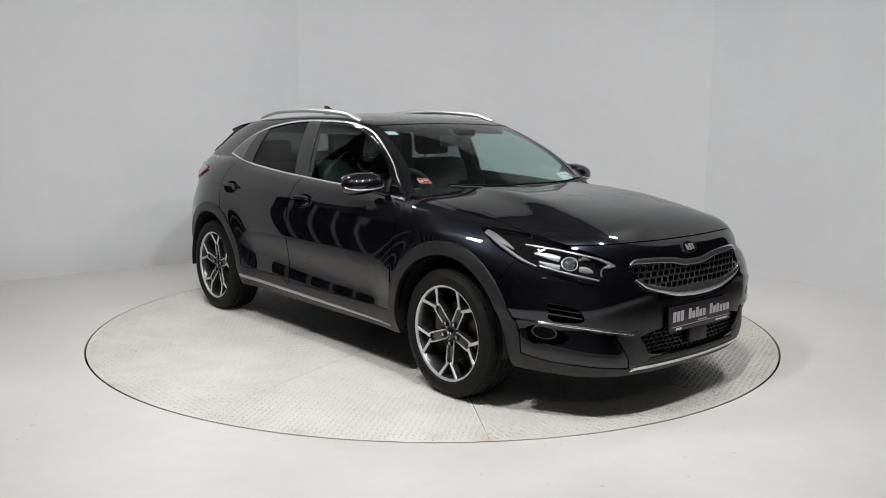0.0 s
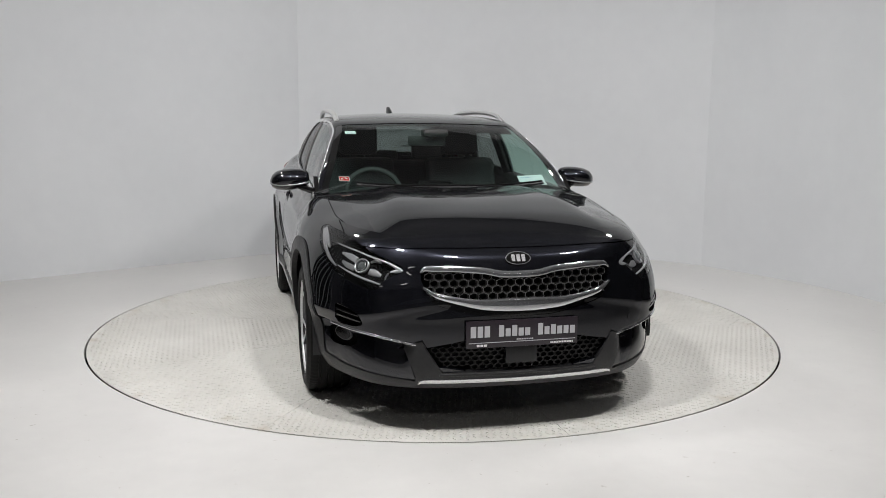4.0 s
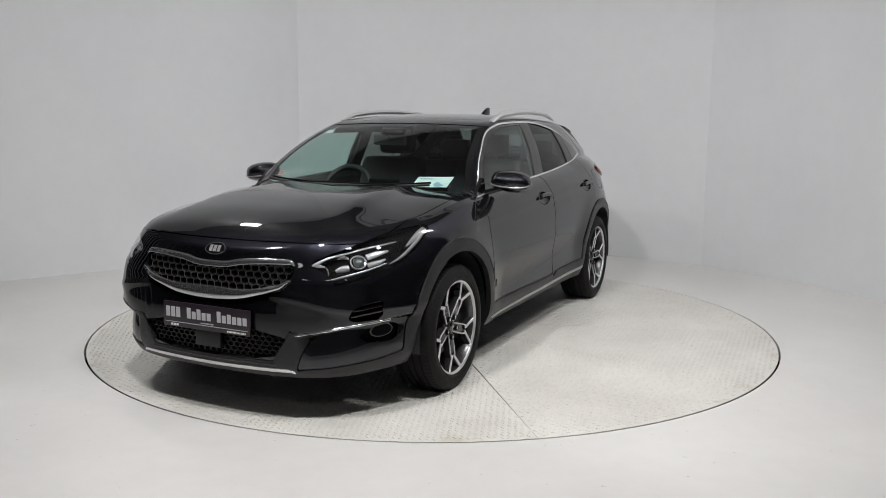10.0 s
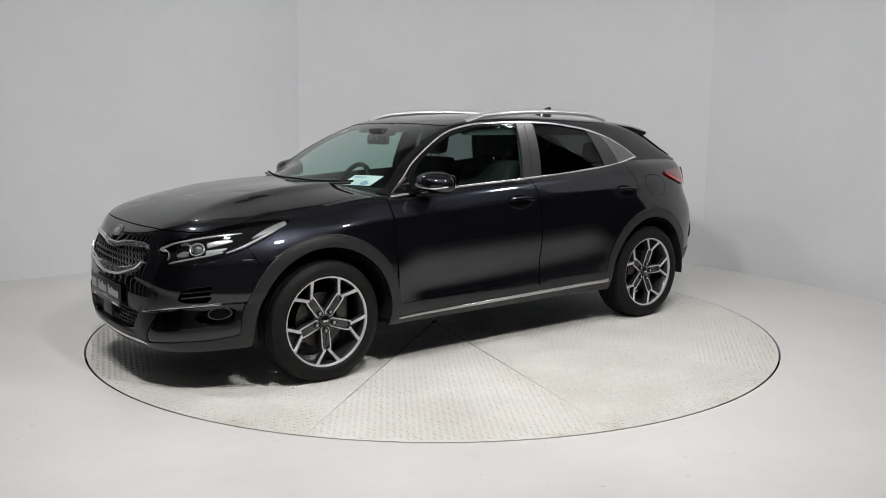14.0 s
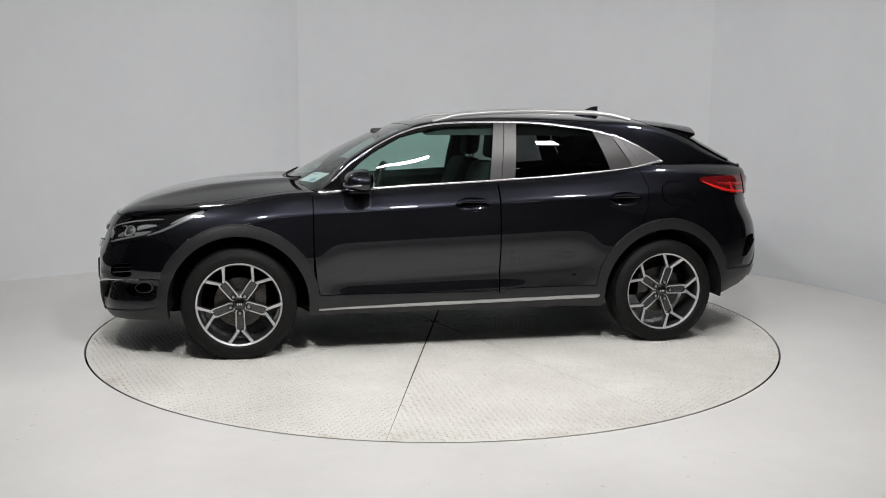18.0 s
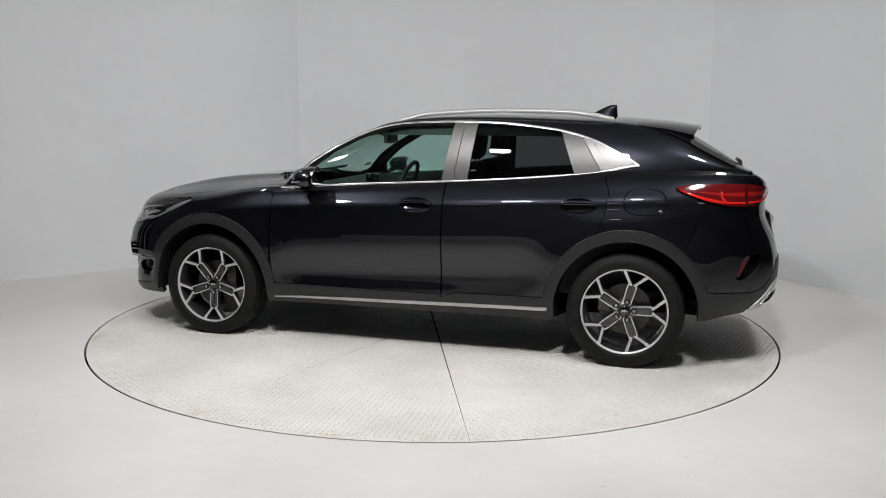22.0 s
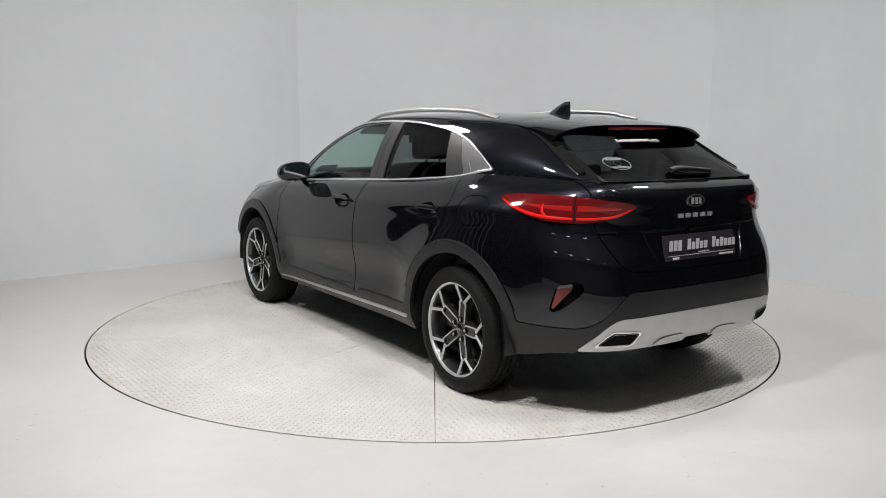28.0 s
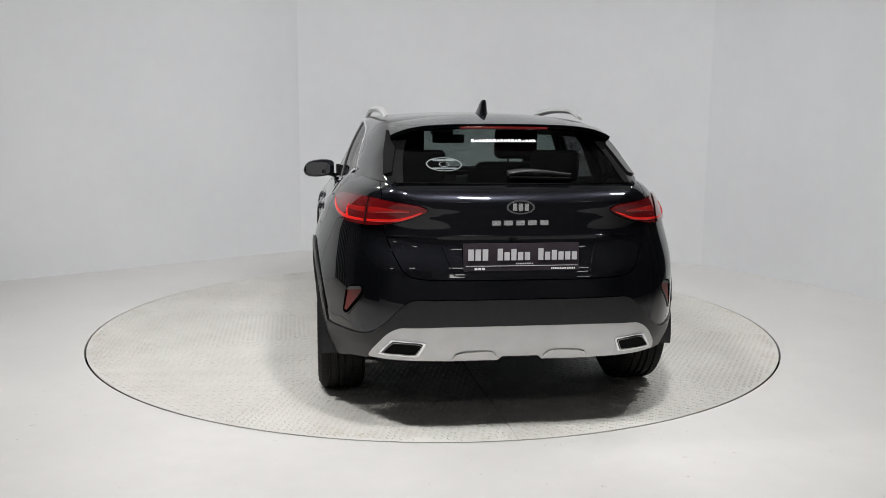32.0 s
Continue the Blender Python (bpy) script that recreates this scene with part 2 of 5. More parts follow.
def box(cx, cy, cz, sx, sy, sz, bevel=0.0):
    """A box with chamfered edges."""
    bm = bmesh.new()
    bmesh.ops.create_cube(bm, size=1.0)
    for v in bm.verts:
        v.co = (v.co.x * sx + cx, v.co.y * sy + cy, v.co.z * sz + cz)
    if bevel:
        bmesh.ops.bevel(bm, geom=bm.edges[:], offset=bevel, segments=2, profile=0.6, affect="EDGES")
    bm.normal_update()
    V = np.array([v.co[:] for v in bm.verts])
    F = [[v.index for v in f.verts] for f in bm.faces]
    bm.free()
    return V, F


def sweep(path, width, height, ups, closed=False, seg=6):
    """A rounded bar along a path; ups: its outward direction at each point. width lies across, height outward."""
    P = np.asarray(path, float)
    U = np.asarray(ups, float)
    w = np.broadcast_to(np.asarray(width, float), (len(P),))
    h = np.broadcast_to(np.asarray(height, float), (len(P),))
    T = np.gradient(P, axis=0)
    if closed:
        T = np.roll(P, -1, axis=0) - np.roll(P, 1, axis=0)
    T /= np.linalg.norm(T, axis=1, keepdims=True) + 1e-12
    S = np.cross(T, U)
    S /= np.linalg.norm(S, axis=1, keepdims=True) + 1e-12
    O = np.cross(S, T)
    n = seg * 2
    prof = [(math.copysign(abs(math.cos(a)) ** .6, math.cos(a)), math.copysign(abs(math.sin(a)) ** .6, math.sin(a))) for a in np.linspace(0, 2 * math.pi, n, endpoint=False)]
    R = np.stack([P + S * (w * c / 2)[:, None] + O * (h * s / 2)[:, None] for c, s in prof], 1)
    k = len(P)
    F = []
    for i in range(k if closed else k - 1):
        for j in range(n):
            a, b = i * n + j, i * n + (j + 1) % n
            c, d = ((i + 1) % k) * n + (j + 1) % n, ((i + 1) % k) * n + j
            F.append([a, d, c, b])
    if not closed:
        F.append([j for j in range(n)])
        F.append([(k - 1) * n + j for j in reversed(range(n))])
    return R.reshape(-1, 3), F


def lathe(profile, n=48, axis="y", closed=True):
    """Turns a profile of (radius, along) about the y axis."""
    m = len(profile)
    V = [(r * math.cos(a), h, r * math.sin(a)) for a in np.linspace(0, 2 * math.pi, n, endpoint=False) for r, h in profile]
    F = []
    for i in range(n):
        for j in range(m if closed else m - 1):
            a, b = i * m + j, i * m + (j + 1) % m
            c, d = ((i + 1) % n) * m + (j + 1) % m, ((i + 1) % n) * m + j
            F.append([a, b, c, d])
    return np.array(V), F


def slab(poly, h0, h1, to=None):
    """A prism over an outline of (u, v), between two heights; to(u, v, h) places it."""
    n = len(poly)
    put = to or (lambda u, v, h: (u, v, h))
    V = [put(u, v, h1) for u, v in poly] + [put(u, v, h0) for u, v in poly]
    F = [list(range(n)), list(reversed(range(n, 2 * n)))] + [[(i + 1) % n, i, n + i, n + (i + 1) % n] for i in range(n)]
    return np.array(V, float), F

# ---- the place: a white photo bay round a turntable, in a dark hall ----
def wall_line():
    """The foot of the bay's wall in plan: straight on one side, curved at the back."""
    parts = []
    for xs, ys in (([-4.35, -3.76, -2.6, -1.45], [0.91, 1.38, 2.32, 3.24]),
                   ([-1.45, -0.7, 0.3, 1.1, 1.75, 2.25, 2.66], [3.24, 3.45, 3.52, 3.36, 3.06, 2.76, 2.42]),
                   ([2.66, 3.05, 3.35, 3.58, 3.68], [2.42, 1.86, 1.34, 0.62, 0.1])):
        s = np.concatenate([[0], np.cumsum(np.hypot(np.diff(xs), np.diff(ys)))])
        t = np.linspace(0, s[-1], 40)
        parts.append(np.stack([interp(t, s, xs), interp(t, s, ys)], 1)[1 if parts else 0:])
    return np.vstack(parts)


WALL_TOP = 4.9
TABLE_R = 2.276


def build_room():
    line = wall_line()
    n = len(line)
    tang = np.gradient(line, axis=0)
    nrm = np.stack([-tang[:, 1], tang[:, 0]], 1)
    nrm /= np.linalg.norm(nrm, axis=1, keepdims=True)
    out = line + nrm * 0.12
    if np.hypot(*out[60]) < np.hypot(*line[60]):
        out = line - nrm * 0.12
    prof = [(line, 0.0), (line, WALL_TOP), (out, WALL_TOP), (out, 0.0)]
    P = np.stack([np.column_stack([p, np.full(n, z)]) for p, z in prof], 1)
    V, F = grid(P)
    ob = new("wall_bay", mesh_of("wall_bay", V, F, WALL, True, 8))
    tagged(ob, "white painted curved wall of the photo bay", "wall", kind="structure")

    # floor: one sheet with a round pit for the turntable
    bm = bmesh.new()
    k = 160
    ring = [bm.verts.new((math.cos(a) * (TABLE_R + 0.004), math.sin(a) * (TABLE_R + 0.004), 0)) for a in np.linspace(0, 2 * math.pi, k, endpoint=False)]
    deep = [bm.verts.new((v.co.x, v.co.y, -0.08)) for v in ring]
    rim = []
    for a in np.linspace(0, 2 * math.pi, k, endpoint=False):
        c, s = math.cos(a), math.sin(a)
        d = 10.0 / max(abs(c), abs(s))
        rim.append(bm.verts.new((c * d, s * d - 2.0, 0)))
    for i in range(k):
        j = (i + 1) % k
        bm.faces.new((ring[i], rim[i], rim[j], ring[j]))
        bm.faces.new((deep[i], ring[i], ring[j], deep[j]))
    ob = part("floor", bm, FLOOR, None, smooth=False)
    tagged(ob, "white painted concrete floor with scuffs", "floor", kind="structure")
    pit = new("pit_floor", mesh_of("pit_floor", *slab([(math.cos(a) * 2.3, math.sin(a) * 2.3) for a in np.linspace(0, 6.2832, 64, endpoint=False)], -0.12, -0.09), DARK, False))
    tagged(pit, "black bottom of the turntable's pit", "floor", kind="structure")

    # the dark hall beyond the bay closes the place behind the camera
    for name, c, s in (("wall_left", (-9.5, -2.5, 2.6), (0.2, 15, 5.2)), ("wall_right", (9.5, -2.5, 2.6), (0.2, 15, 5.2)),
                       ("wall_front", (0, -10.0, 2.6), (19, 0.2, 5.2)), ("wall_rear", (0, 5.0, 2.6), (19, 0.2, 5.2))):
        ob = new(name, mesh_of(name, *box(*c, *s), HALL_DARK, False))
        tagged(ob, "dark wall of the hall", "wall", kind="structure")
    ob = new("ceiling", mesh_of("ceiling", *box(0, -2.5, 5.3, 19.4, 15.4, 0.2), CEILING, False))
    tagged(ob, "dark painted ceiling of the hall", "ceiling", kind="structure")


build_room()

RING_C, RING_R, RING_Z = Vector((0.0, -0.60, 0.0)), 2.76, 3.62


def build_lamp_ring():
    """A thin round truss under the ceiling, from which the floodlights hang."""
    ring = thing("lighting_ring", "thin grey round truss hanging over the turntable", "truss")
    a = np.linspace(0, 2 * math.pi, 96, endpoint=False)
    path = [(RING_C.x + RING_R * math.cos(t), RING_C.y + RING_R * math.sin(t), RING_Z + 0.13) for t in a]
    part("tube", sweep(path, 0.022, 0.022, [(0, 0, 1)] * 96, True, 4), GREY_METAL, ring)
    for k in range(4):
        x, y = RING_C.x + RING_R * math.cos(0.6 + k * math.pi / 2), RING_C.y + RING_R * math.sin(0.6 + k * math.pi / 2)
        part("cable", sweep([(x, y, RING_Z + 0.13), (x, y, 5.2)], 0.008, 0.008, [(1, 0, 0)] * 2, seg=3), GREY_METAL, ring)


def flood_lamp(degrees, power=1.0, aim=-0.2):
    """A floodlight on the ring with three glowing strips, tipped towards the turntable's middle."""
    x, y, z = RING_C.x + RING_R * math.cos(radians(degrees)), RING_C.y + RING_R * math.sin(radians(degrees)), RING_Z
    lamp = thing("led_floodlight", "grey hanging floodlight with three glowing white strips", "lamp", group="floodlights over the turntable")
    put = look((x, y, z), (x * aim, y * aim, 0.35))
    lamp.matrix_world = put
    part("housing", box(0, 0, 0.05, 0.33, 0.25, 0.06, 0.01), GREY_METAL, lamp)
    for k in (-1, 0, 1):
        part("panel", box(k * 0.100, 0, 0.012, 0.086, 0.20, 0.012, 0.003), LAMP_GLOW, lamp, "glowing white strip")
    V, F = sweep([(x, y, z + 0.03), (x, y, z + 0.14)], 0.03, 0.03, [(1, 0, 0)] * 2, seg=3)
    part("bracket", moved((V, F), put.inverted()), GREY_METAL, lamp)
    li = bpy.data.lights.new("flood_light", "AREA")
    li.shape, li.size, li.size_y, li.energy, li.color = "RECTANGLE", 0.30, 0.20, LAMP_POWER * power, (1.0, 0.984, 0.976)
    li.spread = radians(155)
    new("flood_light", li).matrix_world = put @ pose(0, 0, -0.01)
    return lamp


build_lamp_ring()
for degrees, k in ((16, 0.8), (151, 0.6), (204, 1.0), (249, 2.2), (284, 2.2), (323, 1.0)):
    flood_lamp(degrees, k)


def hall_light(x, y):
    """A flat panel light in the hall's ceiling, behind the camera."""
    lamp = thing("ceiling_light", "flat white panel light in the hall ceiling", "lamp", group="panel lights in the hall ceiling")
    lamp.location = (x, y, 5.16)
    part("frame", box(0, 0, 0, 0.66, 0.26, 0.06, 0.008), GREY_METAL, lamp)
    part("diffuser", box(0, 0, -0.034, 0.60, 0.20, 0.010, 0.003), HALL_GLOW, lamp, "glowing white diffuser")
    li = bpy.data.lights.new("panel_light", "AREA")
    li.shape, li.size, li.size_y, li.energy, li.color = "RECTANGLE", 0.60, 0.20, HALL_POWER, (1.0, 0.985, 0.97)
    li.spread = radians(110)
    new("panel_light", li).location = (x, y, 5.11)


for x in (-4.5, -1.5, 1.5, 4.5):
    hall_light(x, -8.3)


def build_table():
    table = thing("turntable", "round white tread-plate turntable with radial seams", "turntable")
    gap = 0.0013
    for k in range(10):
        a0, a1 = radians(38.4 + 36 * k), radians(38.4 + 36 * (k + 1))
        poly = [(0.02 * math.cos((a0 + a1) / 2), 0.02 * math.sin((a0 + a1) / 2))]
        arc = np.linspace(a0 + gap / TABLE_R, a1 - gap / TABLE_R, 17)
        poly += [((TABLE_R - 0.008) * math.cos(a), (TABLE_R - 0.008) * math.sin(a)) for a in arc]
        c = (a0 + a1) / 2
        poly = [(u + gap * 2 * math.cos(c), v + gap * 2 * math.sin(c)) if i == 0 else (u, v) for i, (u, v) in enumerate(poly)]
        part("plate", slab(poly, -0.005, 0.0), DECK, table, smooth=False)
    # raised lozenges of the tread plate, each sector laid along its own axis
    V, F = [], []
    L, Wd, H, step = 0.0145, 0.0052, 0.0034, 0.030
    for k in range(10):
        c = radians(38.4 + 36 * k + 18)
        ca, sa = math.cos(c), math.sin(c)
        i = 0
        for u in np.arange(0.10, TABLE_R - 0.03, step):
            i += 1
            half = u * math.tan(radians(18)) - 0.014
            for j, v in enumerate(np.arange(-math.floor(half / step) * step, half, step)):
                if u * u + v * v > (TABLE_R - 0.03) ** 2:
                    continue
                t = c + (0.785 if (i + j) % 2 else -0.785)
                lx, ly, wx, wy = math.cos(t) * L, math.sin(t) * L, -math.sin(t) * Wd, math.cos(t) * Wd
                x, y = u * ca - v * sa, u * sa + v * ca
                n = len(V)
                V += [(x + lx, y + ly, 0.0002), (x + wx, y + wy, 0.0002), (x - lx, y - ly, 0.0002), (x - wx, y - wy, 0.0002),
                      (x + lx * .5, y + ly * .5, H), (x - lx * .5, y - ly * .5, H)]
                F += [(n, n + 1, n + 5, n + 4), (n + 1, n + 2, n + 5), (n + 2, n + 3, n + 4, n + 5), (n + 3, n, n + 4)]
    ob = part("tread_pattern", (np.array(V), F), DECK, table, "raised lozenge pattern of the tread plate", smooth=False)
    tagged(ob, kind="stuff")
    part("frame", slab([((TABLE_R - 0.02) * math.cos(a), (TABLE_R - 0.02) * math.sin(a)) for a in np.linspace(0, 2 * math.pi, 96, endpoint=False)], -0.07, -0.006), FRAME_DIRT, table, "dirty brown frame under the plates")
    return table


TABLE = build_table()


def build_ribs():
    """A dark partition with pale upright posts beside the bay, seen mirrored in the car."""
    line = [(-4.45, 0.80 - 0.27 * k) for k in range(11)]
    screen = thing("slatted_screen", "dark partition with pale upright posts", "partition")
    part("panel", box(-4.62, -2.3, 1.6, 0.05, 6.6, 3.2, 0.005), DARK, screen)
    for x, y in line:
        part("post", box(x - 0.10, y, 1.6, 0.05, 0.045, 3.2, 0.006), RIB, screen, "pale upright post")
    return screen


build_ribs()

# ---- the car: x forward, y to its left, origin on the ground between the axles ----
CAR = thing("car", "glossy black compact crossover hatchback parked on the turntable", "car")
AXLE_F, AXLE_R, HUB_Z = 1.325, -1.325, 0.330


def hood_c(x):
    return interp(x, [0.7, 1.0, 1.275, 1.47, 1.66, 1.85, 2.0, 2.10, 2.2], [1.026, 1.026, 1.020, 1.006, 0.980, 0.941, 0.885, 0.818, 0.74])


def hood_z(x, y):
    a = np.abs(y)
    k = interp(x, [0.7, 1.0, 1.47, 1.8, 2.1], [0.045, 0.058, 0.110, 0.105, 0.05])
    ridge = 0.50 - 0.12 * np.clip((2.0 - x) / 1.0, 0, 1)
    d = (a - ridge) / np.where(a > ridge, 0.055, 0.20)
    dome = 0.026 * np.exp(-np.sqrt(d * d + 0.06) * 1.3) * np.clip((2.02 - x) / 0.5, 0, 1) ** 0.8
    return hood_c(x) - k * (a / 0.8) ** 2.6 + dome


def belt_y(x):
    return interp(x, [-2.02, -1.85, -1.6, -1.35, -0.9, -0.25, 0.3, 0.86, 1.3], [0.545, 0.62, 0.675, 0.712, 0.748, 0.770, 0.778, 0.784, 0.79])


def belt_z(x):
    return interp(x, [-2.03, -1.7, -1.35, -0.9, -0.25, 0.3, 0.86, 0.95], [1.118, 1.128, 1.130, 1.082, 1.036, 1.006, 0.972, 0.970])


def low_z(x):
    return interp(x, [-2.2, -1.9, -1.75, -0.95, 0.95, 1.7, 2.0, 2.2], [0.345, 0.32, 0.29, 0.25, 0.25, 0.245, 0.225, 0.215])


V_LEV = [0.0, 0.10, 0.30, 0.50, 0.68, 0.82, 0.92, 0.97, 1.0]
W_LEV = [0.845, 0.878, 0.897, 0.906, 0.900, 0.880, 0.848, 0.818, 0.784]
XF_LEV = [2.165, 2.195, 2.205, 2.203, 2.190, 2.165, 2.140, 2.122, 2.100]
XR_LEV = [2.12, 2.165, 2.188, 2.160, 2.105, 2.095, 2.083, 2.040, 1.980]


def belt_grid(nt=520, nv=116):
    """The skirt of the car: closed outlines in plan, stacked from the sills to the shoulder."""
    q = np.linspace(0, 1, 401)
    th = q * math.pi / 2
    lev = np.unique(np.concatenate([np.linspace(0, 0.9, nv - 14), np.linspace(0.9, 1.0, 17)]))

    def outline(v, t):
        """t: 0 at the nose, 1 at the side's front, 2 at the side's rear, 3 at the tail."""
        w, xf, xr = interp(v, V_LEV, W_LEV), interp(v, V_LEV, XF_LEV), interp(v, V_LEV, XR_LEV)
        nf = interp(v, [0, 0.5, 0.8, 1.0], [5.0, 5.4, 4.6, 3.3])
        nr = interp(v, [0, 0.5, 0.8, 1.0], [4.4, 4.4, 3.8, 2.9])
        a = np.clip(t, 0, 1) * math.pi / 2
        b = np.clip(3 - t, 0, 1) * math.pi / 2
        x = np.where(t < 1, 0.6 + (xf - 0.6) * np.abs(np.cos(a)) ** (2 / nf),
                     np.where(t > 2, -0.6 - (xr - 0.6) * np.abs(np.cos(b)) ** (2 / nr), 0.6 - 1.2 * (t - 1)))
        x = x - np.where(t < 1, interp(v, [0, 0.8, 1.0], [0.10, 0.11, 0.0]) * np.abs(np.sin(a)) ** (4 / nf) * np.clip(np.cos(a) * 4, 0, 1), 0)
        y = np.where(t < 1, w * np.abs(np.sin(a)) ** (2 / nf), np.where(t > 2, w * np.abs(np.sin(b)) ** (2 / nr), w))
        return x, y

    # even steps along the middle outline
    dense = np.linspace(0, 3, 6001)
    dx, dy = outline(0.5, dense)
    s = np.concatenate([[0], np.cumsum(np.hypot(np.diff(dx), np.diff(dy)))])
    half = np.interp(np.linspace(0, s[-1], nt // 2 + 1), s, dense)
    P = []
    for v in lev:
        x, y = outline(v, half)
        tx, ty = outline(1.0, half)
        side = np.clip((v - 0.70) / 0.30, 0, 1) ** 1.6
        y = np.where(tx < 0.9, y + (belt_y(tx) - ty) * side * (np.abs(half - 1.5) < 1.45), y)
        top = np.where(tx > 0.9, hood_z(tx, ty), belt_z(tx))
        lo = low_z(x)
        z = lo + v * (top - lo)
        # wheel-arch flares, door scallop
        for ax in (AXLE_F, AXLE_R):
            r = np.hypot(x - ax, z - HUB_Z)
            y = y + np.where(np.abs(half - 1.5) < 1.2, 0.022 * np.exp(-((r - 0.43) / 0.13) ** 2), 0) * (y > 0.5)
        mid = np.clip((0.95 - np.abs(x + 0.02)) / 0.25, 0, 1)
        y = y - mid * (0.014 * np.exp(-((z - 0.50 + 0.05 * x) / 0.10) ** 2) - 0.010 * np.exp(-((z - 0.33) / 0.06) ** 2)) * (y > 0.5)
        y = y + 0.008 * np.exp(-((z - 0.90 + 0.05 * x) / 0.035) ** 2) * np.clip((x + 1.9) / 0.5, 0, 1) * np.clip((1.5 - x) / 0.4, 0, 1) * (y > 0.5)
        # front bumper corners set in below the bright blade, with a crease above it; plate recess in the tailgate
        a = np.abs(y)
        step = lambda u, lo, hi: np.clip((u - lo) / (hi - lo), 0, 1) ** 2 * (3 - 2 * np.clip((u - lo) / (hi - lo), 0, 1))
        blade = np.interp(a, [0.45, 0.476, 0.653, 0.803, 0.9], [0.422, 0.428, 0.462, 0.485, 0.50])
        d = 0.26 * step(blade - z, -0.004, 0.020) * np.clip(z - 0.245, 0, 0.2) * step(a, 0.47, 0.53) * step(x, 1.70, 1.90)
        fold = interp(a, [0.0, 0.2, 0.5, 0.72, 0.9], [0.63, 0.625, 0.592, 0.545, 0.53])
        d = d - 0.006 * np.exp(-((z - fold) / 0.024) ** 2) * step(a, 0.22, 0.45) * (x > 1.6)
        r = np.hypot(x - 0.6, y * 0.8)
        x, y = x - d * (x - 0.6) / r, y - d * y / r
        d = 0.004 * step(z, 0.705, 0.745) * step(-z, -0.896, -0.872) * step(-a, -0.45, -0.36) * (x < -1.8)
        x = x + d
        X = np.concatenate([x, x[1:-1][::-1]])
        Y = np.concatenate([y, -y[1:-1][::-1]])
        Z = np.concatenate([z, z[1:-1][::-1]])
        P.append(np.stack([X, Y, Z], 1))
    P = np.array(P)
    m, n = P.shape[:2]
    F = [[i * n + j, i * n + (j + 1) % n, (i + 1) * n + (j + 1) % n, (i + 1) * n + j] for i in range(m - 1) for j in range(n)]
    return P.reshape(-1, 3), F, P


BELT_V, BELT_F, BELT_P = belt_grid()


def roof_c(x):
    return interp(x, [-1.995, -1.88, -1.75, -1.62, -1.5, -1.38, -0.9, -0.5, -0.2, 0.1, 0.3, 0.495, 0.69, 0.886, 1.04],
                  [1.118, 1.195, 1.278, 1.350, 1.402, 1.424, 1.448, 1.456, 1.450, 1.424, 1.384, 1.311, 1.216, 1.108, 1.020])


def edge_y(x):
    return interp(x, [-2.0, -1.9, -1.75, -1.6, -1.3, -0.9, -0.4, 0.2, 0.3, 0.5, 0.7, 0.86, 0.93, 1.0, 1.04],
                  [0.53, 0.55, 0.548, 0.545, 0.56, 0.585, 0.605, 0.605, 0.612, 0.655, 0.708, 0.762, 0.66, 0.42, 0.03])


def edge_z(x):
    return interp(x, [-2.03, -1.9, -1.75, -1.6, -1.3, -0.9, -0.4, 0.2, 0.3, 0.5, 0.7, 0.86, 0.93, 1.0, 1.04],
                  [1.112, 1.165, 1.243, 1.318, 1.385, 1.412, 1.424, 1.385, 1.352, 1.262, 1.135, 0.988, 0.992, 1.008, 1.018])


def house_grid():
    """The greenhouse: cross-sections from the shoulder up over the roof, lofted along the car."""
    xs = np.unique(np.concatenate([np.linspace(1.04, 0.86, 10), np.linspace(0.86, 0.1, 40), np.linspace(0.1, -1.3, 50), np.linspace(-1.3, -1.995, 40)]))[::-1]
    rows = []
    for x in xs:
        ye, ze, zc = float(edge_y(x)), float(edge_z(x)), float(roof_c(x))
        yb, zb = float(belt_y(x)) - 0.006, float(belt_z(x)) - 0.008
        if x > 0.86:
            yb, zb = ye, ze
        t = np.linspace(0, 1, 19)
        bow = 0.022 * np.sin(t * math.pi)
        side = np.stack([np.full(19, x), yb + (ye - yb) * t + bow * (x <= 0.86), zb + (ze - zb) * t], 1)
        u = np.linspace(1, 0, 20)[1:]
        top = np.stack([np.full(19, x), ye * u, ze + (zc - ze) * (1 - u ** 2.3)], 1)
        half = np.vstack([side, top])
        # soften the roof's corner
        for _ in range(3):
            half[16:23] = 0.25 * half[15:22] + 0.5 * half[16:23] + 0.25 * half[17:24]
        other = half[:-1][::-1].copy()
        other[:, 1] *= -1
        rows.append(np.vstack([half, other]))
    P = np.array(rows)
    return grid(P)


HOUSE_V, HOUSE_F = house_grid()


def hood_grid():
    """Fills the front outline of the shoulder with the bonnet's surface."""
    top = BELT_P[-1]
    half = top[: top.shape[0] // 2 + 1]
    half = half[half[:, 0] > 0.80]
    rows = []
    for x, y, z in half:
        ys = np.linspace(y, -y, 41)
        rows.append(np.stack([np.full(41, x), ys, hood_z(np.full(41, x), ys)], 1))
    return grid(np.array(rows))


HOOD_V, HOOD_F = hood_grid()

from mathutils.bvhtree import BVHTree
BELT_TREE = BVHTree.FromPolygons([tuple(v) for v in BELT_V], BELT_F)
HOUSE_TREE = BVHTree.FromPolygons([tuple(v) for v in HOUSE_V], HOUSE_F)


def on_front(y, z):
    """Where the skirt lies at (y, z), seen from before the car."""
    p, n, _, _ = BELT_TREE.ray_cast(Vector((4, y, z)), Vector((-1, 0, 0)))
    return (p, n if n.x > 0 else -n)


def on_rear(y, z):
    p, n, _, _ = BELT_TREE.ray_cast(Vector((-4, y, z)), Vector((1, 0, 0)))
    return (p, n if n.x < 0 else -n)


